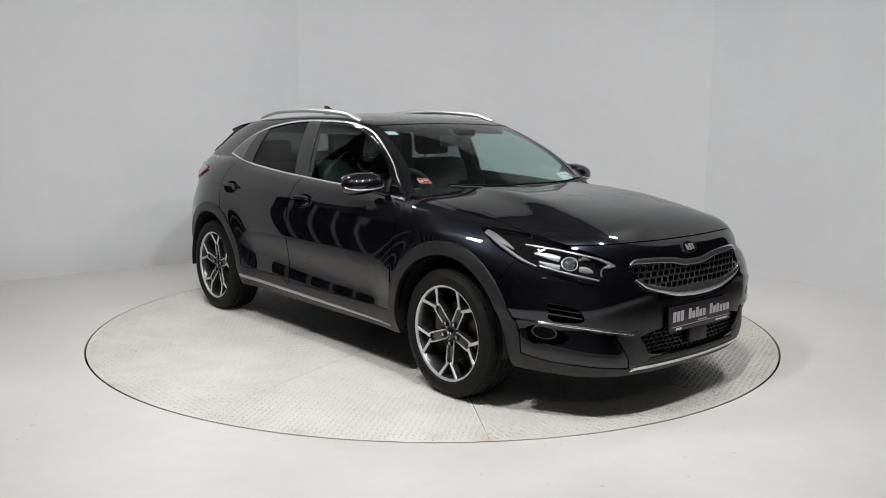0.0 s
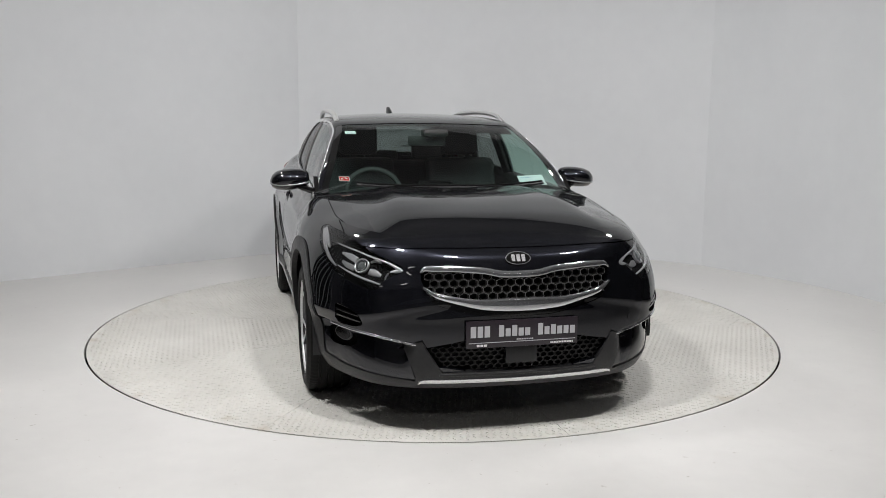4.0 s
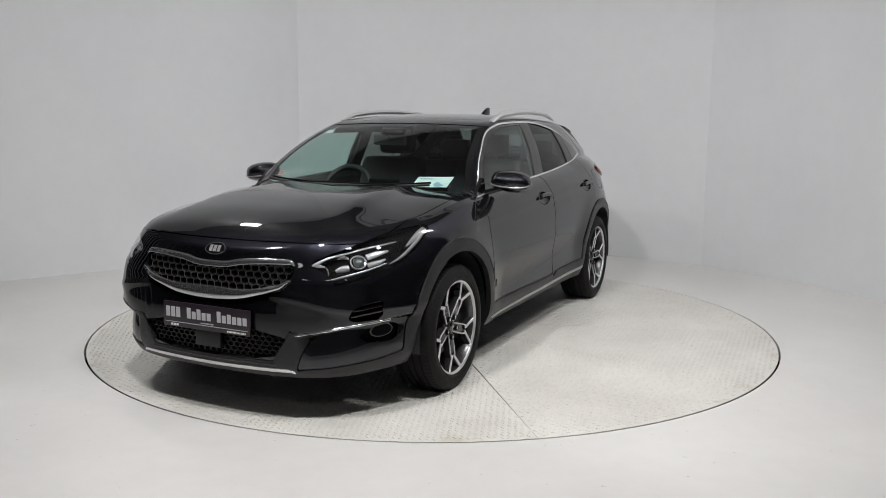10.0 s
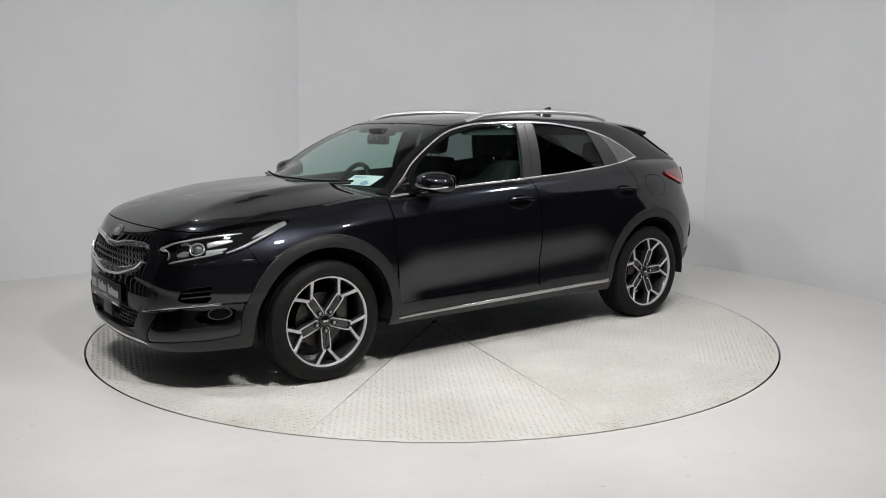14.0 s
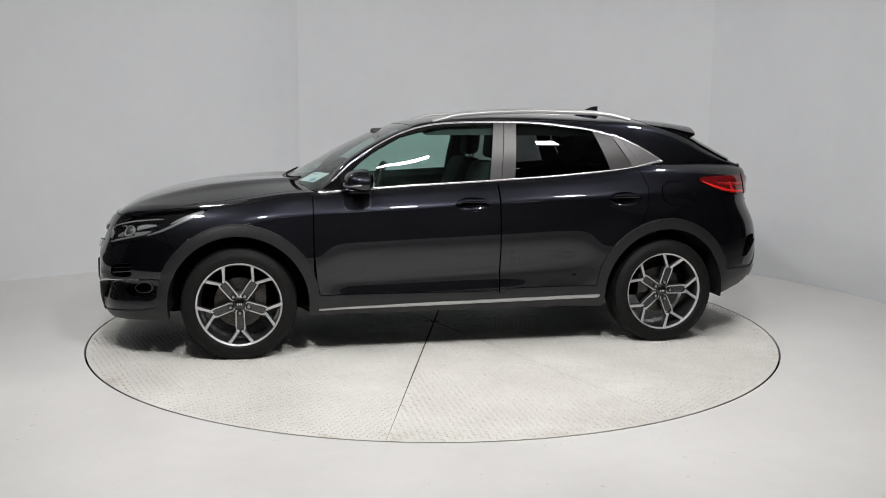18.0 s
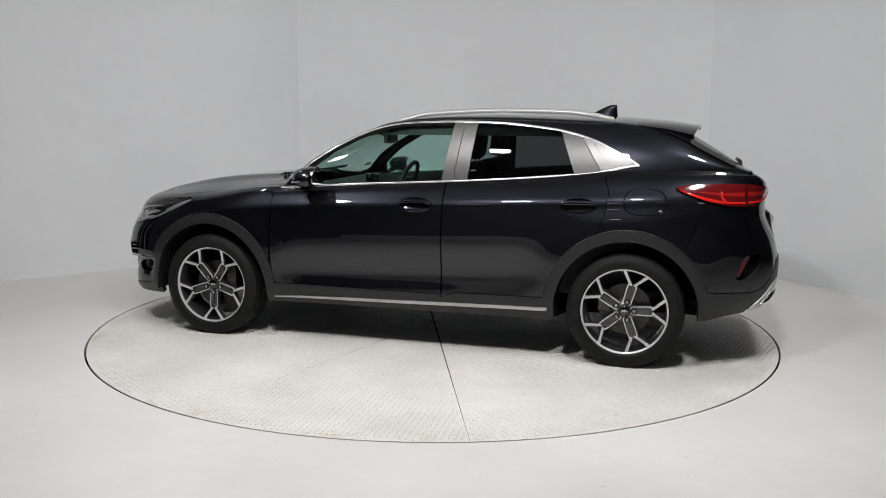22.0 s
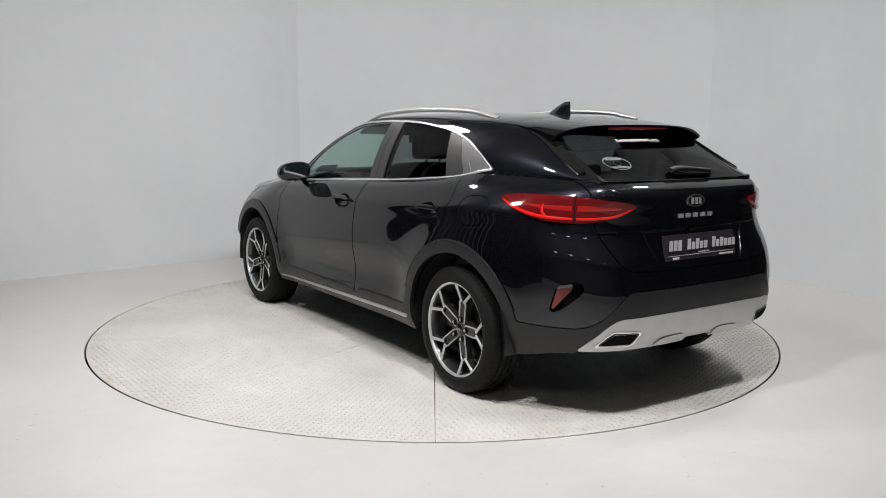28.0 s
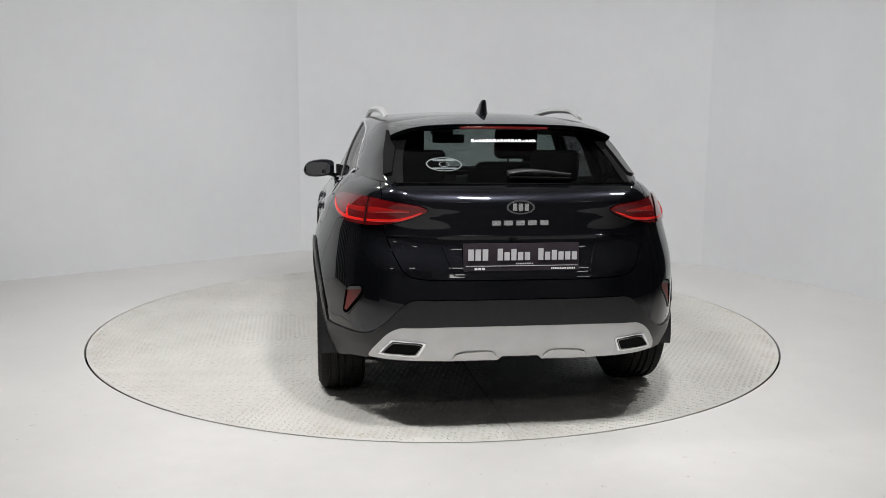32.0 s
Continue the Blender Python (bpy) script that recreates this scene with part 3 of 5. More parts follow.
def on_side(x, z, tree=None):
    """Where the skirt (or the greenhouse) lies at (x, z), seen from the car's left."""
    p, n, _, _ = (tree or BELT_TREE).ray_cast(Vector((x, 3, z)), Vector((0, -1, 0)))
    if p is None or p.y < 0.3:
        p, n, _, _ = (tree or BELT_TREE).find_nearest(Vector((x, 0.75, z)))
    return (p, n if n.y > 0 else -n)


# -- outlines of the panels, as (x, z), (y, z) or (x - |y|, z) --
GAP = 0.0022
HEADLAMP = rounded([(1.60, .748), (1.38, .806), (1.05, .868), (.66, .892), (.77, .815), (.95, .745), (1.07, .715), (1.44, .650), (1.47, .705)], 1)
GRILLE = rounded([(0, .716), (.085, .721), (.16, .743), (.31, .756), (.41, .764), (.450, .723), (.425, .648), (.398, .60), (.186, .546), (0, .538),
                  (-.186, .546), (-.398, .60), (-.425, .648), (-.450, .723), (-.41, .764), (-.31, .756), (-.16, .743), (-.085, .721)], 1)
INTAKE = rounded([(.458, .437), (.363, .293), (-.363, .293), (-.458, .437)], 1)
DOOR_F = [(.889, 1.1), (.889, .66), (.865, .335), (-.237, .318), (-.238, 1.1)]
DOOR_R = [(-.242, 1.2), (-.241, .318), (-.842, .335), (-.90, .47), (-1.0, .68), (-1.145, .765), (-1.190, .87), (-1.211, 1.0), (-1.155, 1.2)]
TAIL_SIDE = rounded([(.75, 1.036), (.92, 1.053), (1.30, 1.057), (1.62, 1.034), (1.685, 1.012), (1.62, .976), (1.50, .950), (1.35, .933), (1.1, .936), (.93, .965)], 1)
GATE = rounded([(.61, 1.2), (.605, .93), (.575, .84), (.515, .725), (.40, .708), (-.40, .708), (-.515, .725), (-.575, .84), (-.605, .93), (-.61, 1.2)], 1)


VENT = rounded([(.80, .592), (.715, .552), (.69, .50), (.72, .488), (.80, .492)], 1)
FOG = rounded([(.81, .462), (.72, .438), (.70, .405), (.74, .372), (.81, .372)], 1)
SKID = rounded([(.665, .30), (.665, .372), (.59, .475), (.525, .508), (-.525, .508), (-.59, .475), (-.665, .372), (-.665, .30)], 1)
MARKER = rounded([(.786, .528), (.768, .664), (.703, .672), (.690, .660), (.690, .634), (.766, .526)], 1)


def f_vent(x, y, z):
    return np.where(x > 1.5, np.maximum(sdf(np.abs(y), z, VENT), sdf(np.abs(y), z, FOG)), -1.0)


def f_skid(x, y, z):
    return np.where(x < -1.5, sdf(y, z, SKID), -1.0)


def f_marker(x, y, z):
    return np.where(x < -1.5, sdf(np.abs(y), z, MARKER), -1.0)


HANDLES = ((-.066, .900), (-1.045, .925))
FLAP = (-1.413, .956)


def f_cup(x, y, z):
    """Inside one of the oval cups behind the door handles."""
    return np.maximum(*[(1 - np.hypot((x - hx) / 0.104, (z - hz) / 0.043)) * 0.043 for hx, hz in HANDLES])


def f_flap(x, y, z):
    """Inside the rounded fuel flap, on the car's left alone."""
    u, v = np.abs(x - FLAP[0]) / 0.114, np.abs(z - FLAP[1]) / 0.073
    return np.where(y > 0.3, (1 - (u ** 2.6 + v ** 2.6) ** (1 / 2.6)) * 0.073, -1.0)


def arch(x, z, r):
    """Distance inside either wheel arch, a round opening that runs straight down."""
    d = None
    for ax in (AXLE_F, AXLE_R):
        k = np.where(z > HUB_Z, r - np.hypot(x - ax, z - HUB_Z), r - np.abs(x - ax))
        d = k if d is None else np.maximum(d, k)
    return d


def f_head(x, y, z):
    return np.where(x > 1.0, sdf(x - np.abs(y), z, HEADLAMP), -1.0)


def f_tail(x, y, z):
    return np.where(x < -1.0, sdf(-x - np.abs(y), z, TAIL_SIDE), -1.0)


def f_grille(x, y, z):
    return np.where(x > 1.5, sdf(y, z, GRILLE), -1.0)


def f_intake(x, y, z):
    return np.where(x > 1.5, sdf(y, z, INTAKE), -1.0)


def f_gate(x, y, z):
    return np.where(x < -1.6, sdf(y, z, GATE), -1.0)


def f_bumper_front(x, y, z):
    return x - (1.655 + (z - 0.6) * 0.55)


def f_bumper_rear(x, y, z):
    """Rear bumper: below the lamps, aft of the rear arch."""
    return np.minimum(-1.738 + 0.379 * (0.945 - z) - x, 0.945 - z)


def f_clad(x, y, z):
    """The unpainted plastic: round the arches, along the sills and under both bumpers."""
    front = np.where(x > 1.5, np.interp(np.abs(y), [0, 0.34, 0.40, 0.47, 0.60, 0.76, 0.85, 0.9], [0.297, 0.297, 0.252, 0.256, 0.270, 0.292, 0.325, 0.36]) - z, -1)
    rear = np.where(x < -1.5, interp(np.abs(y), [0, 0.47, 0.50, 0.66, 0.80, 0.9], [0.625, 0.625, 0.615, 0.47, 0.455, 0.47]) - z, -1)
    sill = np.where(np.abs(x) < 1.3, np.interp(x, [-0.90, -0.32, -0.26, -0.242, -0.24, 0.9], [0.386, 0.380, 0.352, 0.345, 0.366, 0.374]) - z, -1)
    wedge = np.where(x > 1.5, sdf(np.abs(y), z, [(.340, .262), (.450, .446), (.472, .436), (.525, .424), (.494, .330), (.462, .236), (.40, .230)]), -1)
    return np.maximum(np.maximum(np.maximum(arch(x, z, 0.468), sill), np.maximum(front, rear)), wedge)


def largest(V, F):
    """The largest connected piece of a sheet."""
    root = list(range(len(V)))

    def find(i):
        while root[i] != i:
            root[i] = root[root[i]]
            i = root[i]
        return i

    for f in F:
        for k in f[1:]:
            root[find(k)] = find(f[0])
    count = {}
    for f in F:
        count[find(f[0])] = count.get(find(f[0]), 0) + 1
    best = max(count, key=count.get)
    return V, [f for f in F if find(f[0]) == best]


def cut_panel(V, F, *fs):
    for f in fs:
        V, F = clip(V, F, f)
        if not len(F):
            break
    return V, F


def left(x, y, z):
    return y


def right(x, y, z):
    return -y


def side_line(x, y):
    return interp(x, [0.8, 1.1, 1.4, 1.7, 1.9, 2.1], [0.700, 0.735, 0.735, 0.705, 0.70, 0.70]) - np.abs(y)


def nose_z(y):
    """Height of the bonnet's front shut line, almost level from lamp to lamp."""
    return interp(np.abs(y), [0, 0.2, 0.4, 0.55, 0.75], [0.832, 0.833, 0.836, 0.834, 0.83])


def f_nose(x, y, z):
    """On the nose above the bonnet's shut line and between the headlamps."""
    return np.where(x > 1.5, np.minimum(z - nose_z(y), 0.73 - np.abs(y)), -1.0)


def welded(*geos):
    """Joins sheets that meet edge to edge into one smooth sheet."""
    V, F = join(*geos)
    key, index, keep = {}, [], []
    for v in np.round(V, 5):
        k = tuple(v)
        if k not in key:
            key[k] = len(keep)
            keep.append(v)
        index.append(key[k])
    faces = []
    for f in F:
        g = [index[i] for i in f]
        g = [i for n, i in enumerate(g) if i != g[n - 1]]
        if len(g) > 2:
            faces.append(g)
    return np.array(keep), faces


def build_skin():
    BV, BF = BELT_V, BELT_F
    opening = lambda x, y, z: -arch(x, z, 0.405)
    BV, BF = clip(BV, BF, opening)
    painted = clip(BV, BF, lambda x, y, z: -f_clad(x, y, z) - GAP)
    clad = clip(BV, BF, lambda x, y, z: f_clad(x, y, z) - GAP)

    # front bumper
    g = cut_panel(*painted, lambda x, y, z: f_bumper_front(x, y, z) - GAP, lambda x, y, z: -f_head(x, y, z) - GAP, lambda x, y, z: -f_nose(x, y, z) - GAP,
                  lambda x, y, z: -f_grille(x, y, z), lambda x, y, z: -f_intake(x, y, z), lambda x, y, z: -f_vent(x, y, z))
    part("front_bumper", sheet(*g, 0.03), PAINT, CAR, "glossy black painted front bumper")
    for half, sgn in ((left, 1), (right, -1)):
        g = cut_panel(*painted, half, lambda x, y, z: x - 0.893, lambda x, y, z: -f_bumper_front(x, y, z) - GAP, lambda x, y, z: -f_head(x, y, z) - GAP, lambda x, y, z: -f_nose(x, y, z) - GAP)
        part("front_fender", sheet(*g), PAINT, CAR)
        g = cut_panel(*painted, half, lambda x, y, z: sdf(x, z, DOOR_F) - GAP, lambda x, y, z: -f_cup(x, y, z))
        part("front_door", sheet(*g, 0.02), PAINT, CAR)
        g = cut_panel(*painted, half, lambda x, y, z: sdf(x, z, DOOR_R) - GAP, lambda x, y, z: -f_cup(x, y, z))
        part("rear_door", sheet(*g, 0.02), PAINT, CAR)
        quarter = lambda x, y, z: np.minimum(np.minimum(-sdf(x, z, DOOR_R) - GAP, -0.842 - x), np.minimum(-f_bumper_rear(x, y, z) - GAP, -f_gate(x, y, z) - GAP))
        g = cut_panel(*painted, half, quarter, lambda x, y, z: -f_tail(x, y, z) - GAP)
        g = cut_panel(*largest(*g), lambda x, y, z: -f_flap(x, y, z) - GAP * 0.7)
        part("rear_quarter", sheet(*g), PAINT, CAR)
        if sgn > 0:
            g = cut_panel(*painted, half, lambda x, y, z: f_flap(x, y, z) - GAP * 0.7)
            part("fuel_flap", sheet(*g), PAINT, CAR, "rounded flush fuel flap")
        g = cut_panel(*clad, half, lambda x, y, z: 1.3 - np.abs(x))
        part("sill_cladding", sheet(*g, 0.03, 0.006), PLASTIC, CAR, "matt black plastic sill and arch trim")
    g = cut_panel(*painted, f_bumper_rear, lambda x, y, z: -f_marker(x, y, z), lambda x, y, z: -f_gate(x, y, z) - GAP, lambda x, y, z: -f_tail(x, y, z) - GAP)
    part("rear_bumper", sheet(*g, 0.03), PAINT, CAR, "glossy black painted rear bumper")
    g = cut_panel(*painted, lambda x, y, z: f_gate(x, y, z) - GAP, lambda x, y, z: -f_tail(x, y, z) - GAP)
    part("tailgate", sheet(*g), PAINT, CAR, "glossy black painted tailgate")
    g = cut_panel(*clad, lambda x, y, z: x - 1.3, lambda x, y, z: -f_intake(x, y, z))
    part("front_cladding", sheet(*g, 0.03, 0.006), PLASTIC, CAR, "matt black plastic lower front trim")
    g = cut_panel(*clad, lambda x, y, z: -1.3 - x, lambda x, y, z: -f_skid(x, y, z))
    part("rear_cladding", sheet(*g, 0.03, 0.006), PLASTIC, CAR, "matt black plastic lower rear trim")
    cowl = lambda x, y, z: x - (0.90 + 0.10 * np.clip(1 - (y / 0.75) ** 2, 0, 1))
    over = cut_panel(HOOD_V, HOOD_F, cowl, lambda x, y, z: side_line(x, y) - GAP, lambda x, y, z: np.where(x > 1.5, z - nose_z(y) - GAP, 1.0))
    front = cut_panel(*painted, lambda x, y, z: f_nose(x, y, z) - GAP, lambda x, y, z: -f_head(x, y, z) - GAP)
    over = (over[0], [f if np.cross(over[0][f[1]] - over[0][f[0]], over[0][f[2]] - over[0][f[0]])[2] > 0 else f[::-1] for f in over[1]])
    front = (front[0], [f if np.cross(front[0][f[1]] - front[0][f[0]], front[0][f[2]] - front[0][f[0]])[0] > 0 else f[::-1] for f in front[1]])
    g = cut_panel(HOOD_V, HOOD_F, lambda x, y, z: x - 1.9, lambda x, y, z: nose_z(y) - GAP - z)
    if len(g[1]):
        part("nose_panel", sheet(g[0], [f if np.cross(g[0][f[1]] - g[0][f[0]], g[0][f[2]] - g[0][f[0]])[2] > 0 else f[::-1] for f in g[1]], 0.01), PAINT, CAR)
    part("bonnet", sheet(*welded(over, front), 0.02), PAINT, CAR, "glossy black bonnet with two soft creases", angle=60)
    for half in (left, right):
        g = cut_panel(HOOD_V, HOOD_F, half, lambda x, y, z: x - 0.86, lambda x, y, z: -side_line(x, y) - GAP)
        part("fender_top", sheet(*g, 0.02), PAINT, CAR)


build_skin()

# -- greenhouse --
DLO = [(.842, .973), (.722, 1.086), (.634, 1.161), (.463, 1.265), (.300, 1.338), (.138, 1.377), (-.035, 1.391), (-.313, 1.397), (-.559, 1.390), (-.736, 1.372),
       (-.915, 1.346), (-1.095, 1.295), (-1.242, 1.225), (-1.365, 1.152), (-1.30, 1.142), (-1.12, 1.105), (-.909, 1.084), (-.556, 1.055), (-.241, 1.037), (.036, 1.022), (.312, 1.008), (.586, .990)]
BACKLIGHT = rounded([(.60, 1.128), (.585, 1.25), (.53, 1.365), (.46, 1.395), (-.46, 1.395), (-.53, 1.365), (-.585, 1.25), (-.60, 1.128), (-.45, 1.122), (0, 1.12), (.45, 1.122)], 1)


def f_screen(x, y, z):
    """The windscreen: ahead of the roof's front edge, inside the pillars."""
    a = np.abs(y)
    head = x - (0.255 + 0.0 * a) - 0.10 * (1 - (a / 0.6) ** 2) * 0.4
    return np.minimum(head, (edge_y(np.minimum(x, 0.86)) - 0.016 - a) * np.where(x > 0.86, 1, 1))


def f_dlo(x, y, z):
    return np.where((np.abs(y) > 0.4), sdf(x, z, DLO), -1.0)


def f_back(x, y, z):
    return np.where((x < -1.45), sdf(y, z, BACKLIGHT), -1.0)


def f_frame(x, z):
    """Inside the front door's visible glass: a broad black frame at the pillar, a thin one at the roof."""
    top = np.interp(x, [-0.3, 0.1, 0.35, 0.52, 0.60, 0.70], [1.383, 1.366, 1.300, 1.208, 1.150, 1.060])
    return np.minimum((top - z) * 0.8, 0.69 - x)


def build_house():
    V, F = HOUSE_V, HOUSE_F
    shell = cut_panel(V, F, lambda x, y, z: -f_dlo(x, y, z), lambda x, y, z: -f_screen(x, y, z), lambda x, y, z: -f_back(x, y, z))
    part("roof", sheet(*shell, 0.02), PAINT, CAR, "glossy black roof and pillars")
    g = cut_panel(V, F, lambda x, y, z: f_screen(x, y, z) + 0.004)
    ob = part("windscreen", sheet(*g, 0.005, -0.003), GLASS_SCREEN, CAR, "tinted windscreen")
    rim = lambda x, y, z: edge_y(np.minimum(x, 0.86)) - 0.016 - np.abs(y)
    for half in (left, right):
        g = cut_panel(V, F, half, lambda x, y, z: f_screen(x, y, z) + 0.002, lambda x, y, z: 0.040 - rim(x, y, z), lambda x, y, z: 0.90 - x)
        part("windscreen_border", sheet(*g, 0.0015, -0.001), GLOSS, CAR, "black printed border of the windscreen")
    g = cut_panel(V, F, lambda x, y, z: f_back(x, y, z) + 0.004)
    for side in (1, -1):
        b = cut_panel(V, F, lambda x, y, z: f_back(x, y, z) + 0.002, lambda x, y, z: side * y - interp(z, [1.1, 1.25, 1.4], [0.515, 0.49, 0.42]))
        part("window_border", sheet(*b, 0.0015, -0.001), GLOSS, CAR, "black printed border of the rear window")
    part("rear_window", sheet(*g, 0.005, -0.003), GLASS_DARK, CAR, "dark tinted rear window with stickers")
    for half in (left, right):
        g = cut_panel(V, F, half, lambda x, y, z: f_dlo(x, y, z) + 0.004, lambda x, y, z: x + 0.20 + 0.14 * (z - 1.04))
        g = cut_panel(*g, lambda x, y, z: f_frame(x, z))
        part("front_side_window", sheet(*g, 0.005, -0.006), GLASS_FRONT, CAR, "light tinted side glass")
        g = cut_panel(V, F, half, f_dlo, lambda x, y, z: x + 0.20 + 0.14 * (z - 1.04), lambda x, y, z: -f_frame(x, z))
        part("window_frame", sheet(*g, 0.008, -0.003), GLOSS, CAR, "gloss black frame round the front side glass")
        g = cut_panel(V, F, half, lambda x, y, z: f_dlo(x, y, z) + 0.004, lambda x, y, z: -0.36 - 0.10 * (z - 1.04) - x, lambda x, y, z: x + 1.0 - 0.38 * (z - 1.1))
        part("rear_side_window", sheet(*g, 0.005, -0.006), GLASS_DARK, CAR, "privacy tinted side glass")
        g = cut_panel(V, F, half, f_dlo, lambda x, y, z: -0.20 - 0.14 * (z - 1.04) - x, lambda x, y, z: x + 0.272 + 0.12 * (z - 1.04))
        part("pillar_trim", sheet(*g, 0.01, 0.001), PILLAR, CAR, "satin dark grey pillar cover")
        g = cut_panel(V, F, half, f_dlo, lambda x, y, z: -0.276 - 0.12 * (z - 1.04) - x, lambda x, y, z: x + 0.36 + 0.10 * (z - 1.04))
        part("pillar_trim", sheet(*g, 0.01, 0.001), PILLAR, CAR, "satin dark grey pillar cover")
        g = cut_panel(V, F, half, f_dlo, lambda x, y, z: -1.0 + 0.38 * (z - 1.1) - x, lambda x, y, z: x + 1.160 - 0.633 * (z - 1.1))
        part("pillar_trim", sheet(*g, 0.01, 0.001), PILLAR, CAR, "satin dark grey pillar cover")
        g = cut_panel(V, F, half, f_dlo, lambda x, y, z: -1.166 + 0.633 * (z - 1.1) - x)
        part("quarter_trim", sheet(*g, 0.01, 0.003), SATIN_GREY, CAR, "satin silver rear quarter garnish")


build_house()


def inner_shell():
    """A black tub behind the panels, so that gaps and arches read dark."""
    V, F = clip(BELT_V, BELT_F, lambda x, y, z: -arch(x, z, 0.43))
    N = vertex_normals(V, F)
    part("inner_body", (V - N * 0.035, F), DARK, CAR)
    xs = np.linspace(-1.85, 1.95, 40)
    P = np.array([[(x, y * min(1.0, (2.35 - abs(x)) / 0.75), 0.285 + (0.09 if x < -1.5 else 0.0)) for y in np.linspace(-0.80, 0.80, 9)] for x in xs if True])
    V, F = grid(P)
    V, F = clip(V, F, lambda x, y, z: np.maximum(-arch(x, np.full_like(x, 0.4), 0.41), 0.62 - np.abs(y)))
    part("underbody", sheet(V, F, 0.03), DARK, CAR)
    for ax in (AXLE_F, AXLE_R):
        for s in (1, -1):
            a = np.linspace(-0.12, math.pi + 0.12, 30)
            P = np.array([[(ax + 0.405 * math.cos(t), s * y, HUB_Z + 0.405 * math.sin(t)) for y in (0.60, 0.70, 0.80, 0.885)] for t in a])
            part("arch_liner", grid(P), PLASTIC, CAR)
            disc = [(ax + 0.41 * math.cos(t), max(0.275, HUB_Z + 0.41 * math.sin(t))) for t in np.linspace(0, 2 * math.pi, 40, endpoint=False)]
            part("arch_wall", slab(disc, 0.585, 0.60, lambda u, v, h: (u, s * h, v)), DARK, CAR)


inner_shell()

# -- wheels --
def build_wheel(ax, s, phase):
    w = new("wheel")
    w.parent = CAR
    tagged(w, "dark grey and machined five-spoke alloy wheel with a low-profile tyre")
    R, r = 0.333, 0.246
    tyre = [(r - .006, -.10), (r + .005, -.112), (r + .012, -.117), (r + .014, -.1155), (r + .03, -.119), (R - .034, -.115), (R - .032, -.113), (R - .008, -.100), (R, -.080), (R, -.062), (R - .007, -.060), (R - .007, -.052), (R, -.050),
            (R + .001, -.022), (R - .007, -.020), (R - .007, -.012), (R + .001, -.010), (R + .001, .010), (R - .007, .012), (R - .007, .020), (R + .001, .022), (R, .050), (R - .007, .052), (R - .007, .060), (R, .062),
            (R, .080), (R - .008, .100), (R - .032, .113), (R - .034, .115), (r + .03, .119), (r + .014, .1155), (r + .012, .117), (r + .005, .112), (r - .006, .10)]
    m = Matrix.Translation((ax, s * 0.787, HUB_Z)) @ Matrix.Diagonal((1, s, 1, 1))

    def put(name, geo, mat, label=""):
        V, F = moved(geo, m)
        if s < 0:
            F = [list(reversed(f)) for f in F]
        return part(name, (V, F), mat, w, label)

    V, F = lathe(tyre, 240)
    V = np.array(V, float)
    rad, ang = np.hypot(V[:, 0], V[:, 2]), np.arctan2(V[:, 2], V[:, 0])
    groove = (np.abs(V[:, 1]) > 0.060) & (rad > R - 0.012) & (np.round(ang / (2 * math.pi / 240)).astype(int) % 3 == 0)
    V[groove, 0] *= 1 - 0.003 / rad[groove]
    V[groove, 2] *= 1 - 0.003 / rad[groove]
    put("tyre", (V, F), RUBBER, "low-profile black tyre")
    rim = [(r - .006, -.10), (r - .02, -.08), (r - .022, .05), (r - .014, .085), (r - .006, .102), (r + .002, .108), (r + .006, .104), (r + .002, .096), (r - .004, .09)]
    put("rim", lathe(rim, 72), RIM_GREY)
    put("rim_lip", lathe([(r - .010, .096), (r - .008, .103), (r - .002, .107), (r + .003, .108), (r + .004, .103), (r - .004, .096)], 72), ALLOY, "bright machined rim lip")
    put("brake_disc", lathe([(0.02, .02), (.148, .02), (.148, .0), (.02, .0)], 48), STEEL, "steel brake disc")
    put("brake_caliper", box(0.12 * (1 if ax > 0 else -1) * -1, 0.02, 0.05, 0.07, 0.06, 0.13, 0.012), STEEL)
    put("hub", lathe([(0.0, .078), (.030, .078), (.033, .074), (.040, .066), (.062, .058), (.068, .045), (.068, .0), (0.0, .0)], 40, closed=False), RIM_GREY)
    put("hub_cap", lathe([(0.0, .084), (.024, .083), (.029, .079), (.029, .07), (0, .07)], 32, closed=False), GLOSS, "gloss black hub cap")
    for k in (-1, 0, 1):
        put("cap_mark", box(k * .011, .0845, 0, .006, .001, .012), CHROME)
    for k in range(5):
        a = 2 * math.pi * k / 5 + radians(phase)
        turn = Matrix.Rotation(-a, 4, "Y")

        def spoke(u, v, h):
            return (u, h, v)

        # a stem with two narrow bright rails round a dark pocket, forking into two broad arms
        for e in (1, -1):
            rail = ([(.036, .006), (.043, .021), (.085, .024), (.135, .025), (.162, .020)], [.064, .067, .074, .080, .084], [.006, .0075, .0075, .0075, .011])
            arm = ([(.156, .007), (.176, .025), (.208, .050), (.240, .074)], [.084, .087, .092, .098], [.013, .016, .017, .022])
            for pts, dep, wid in (rail, arm):
                m_ = len(pts)
                fine = np.linspace(0, m_ - 1, 15)
                path = np.stack([interp(fine, range(m_), [(u, d, e * v)[i] for (u, v), d in zip(pts, dep)]) for i in range(3)], 1)
                ww = np.interp(fine, range(m_), wid)
                put("spoke", moved(sweep(path - np.array([0, .018, 0]), ww * 1.25, 0.038, [(0, 1, 0)] * 15, seg=4), turn), RIM_GREY)
                put("spoke_face", moved(sweep(path + np.array([0, .0015, 0]), ww, 0.006, [(0, 1, 0)] * 15, seg=4), turn), ALLOY, "bright machined spoke edge")
        pocket = slab([(.042, -.018), (.135, -.022), (.155, 0), (.135, .022), (.042, .018)], .040, .073, spoke)
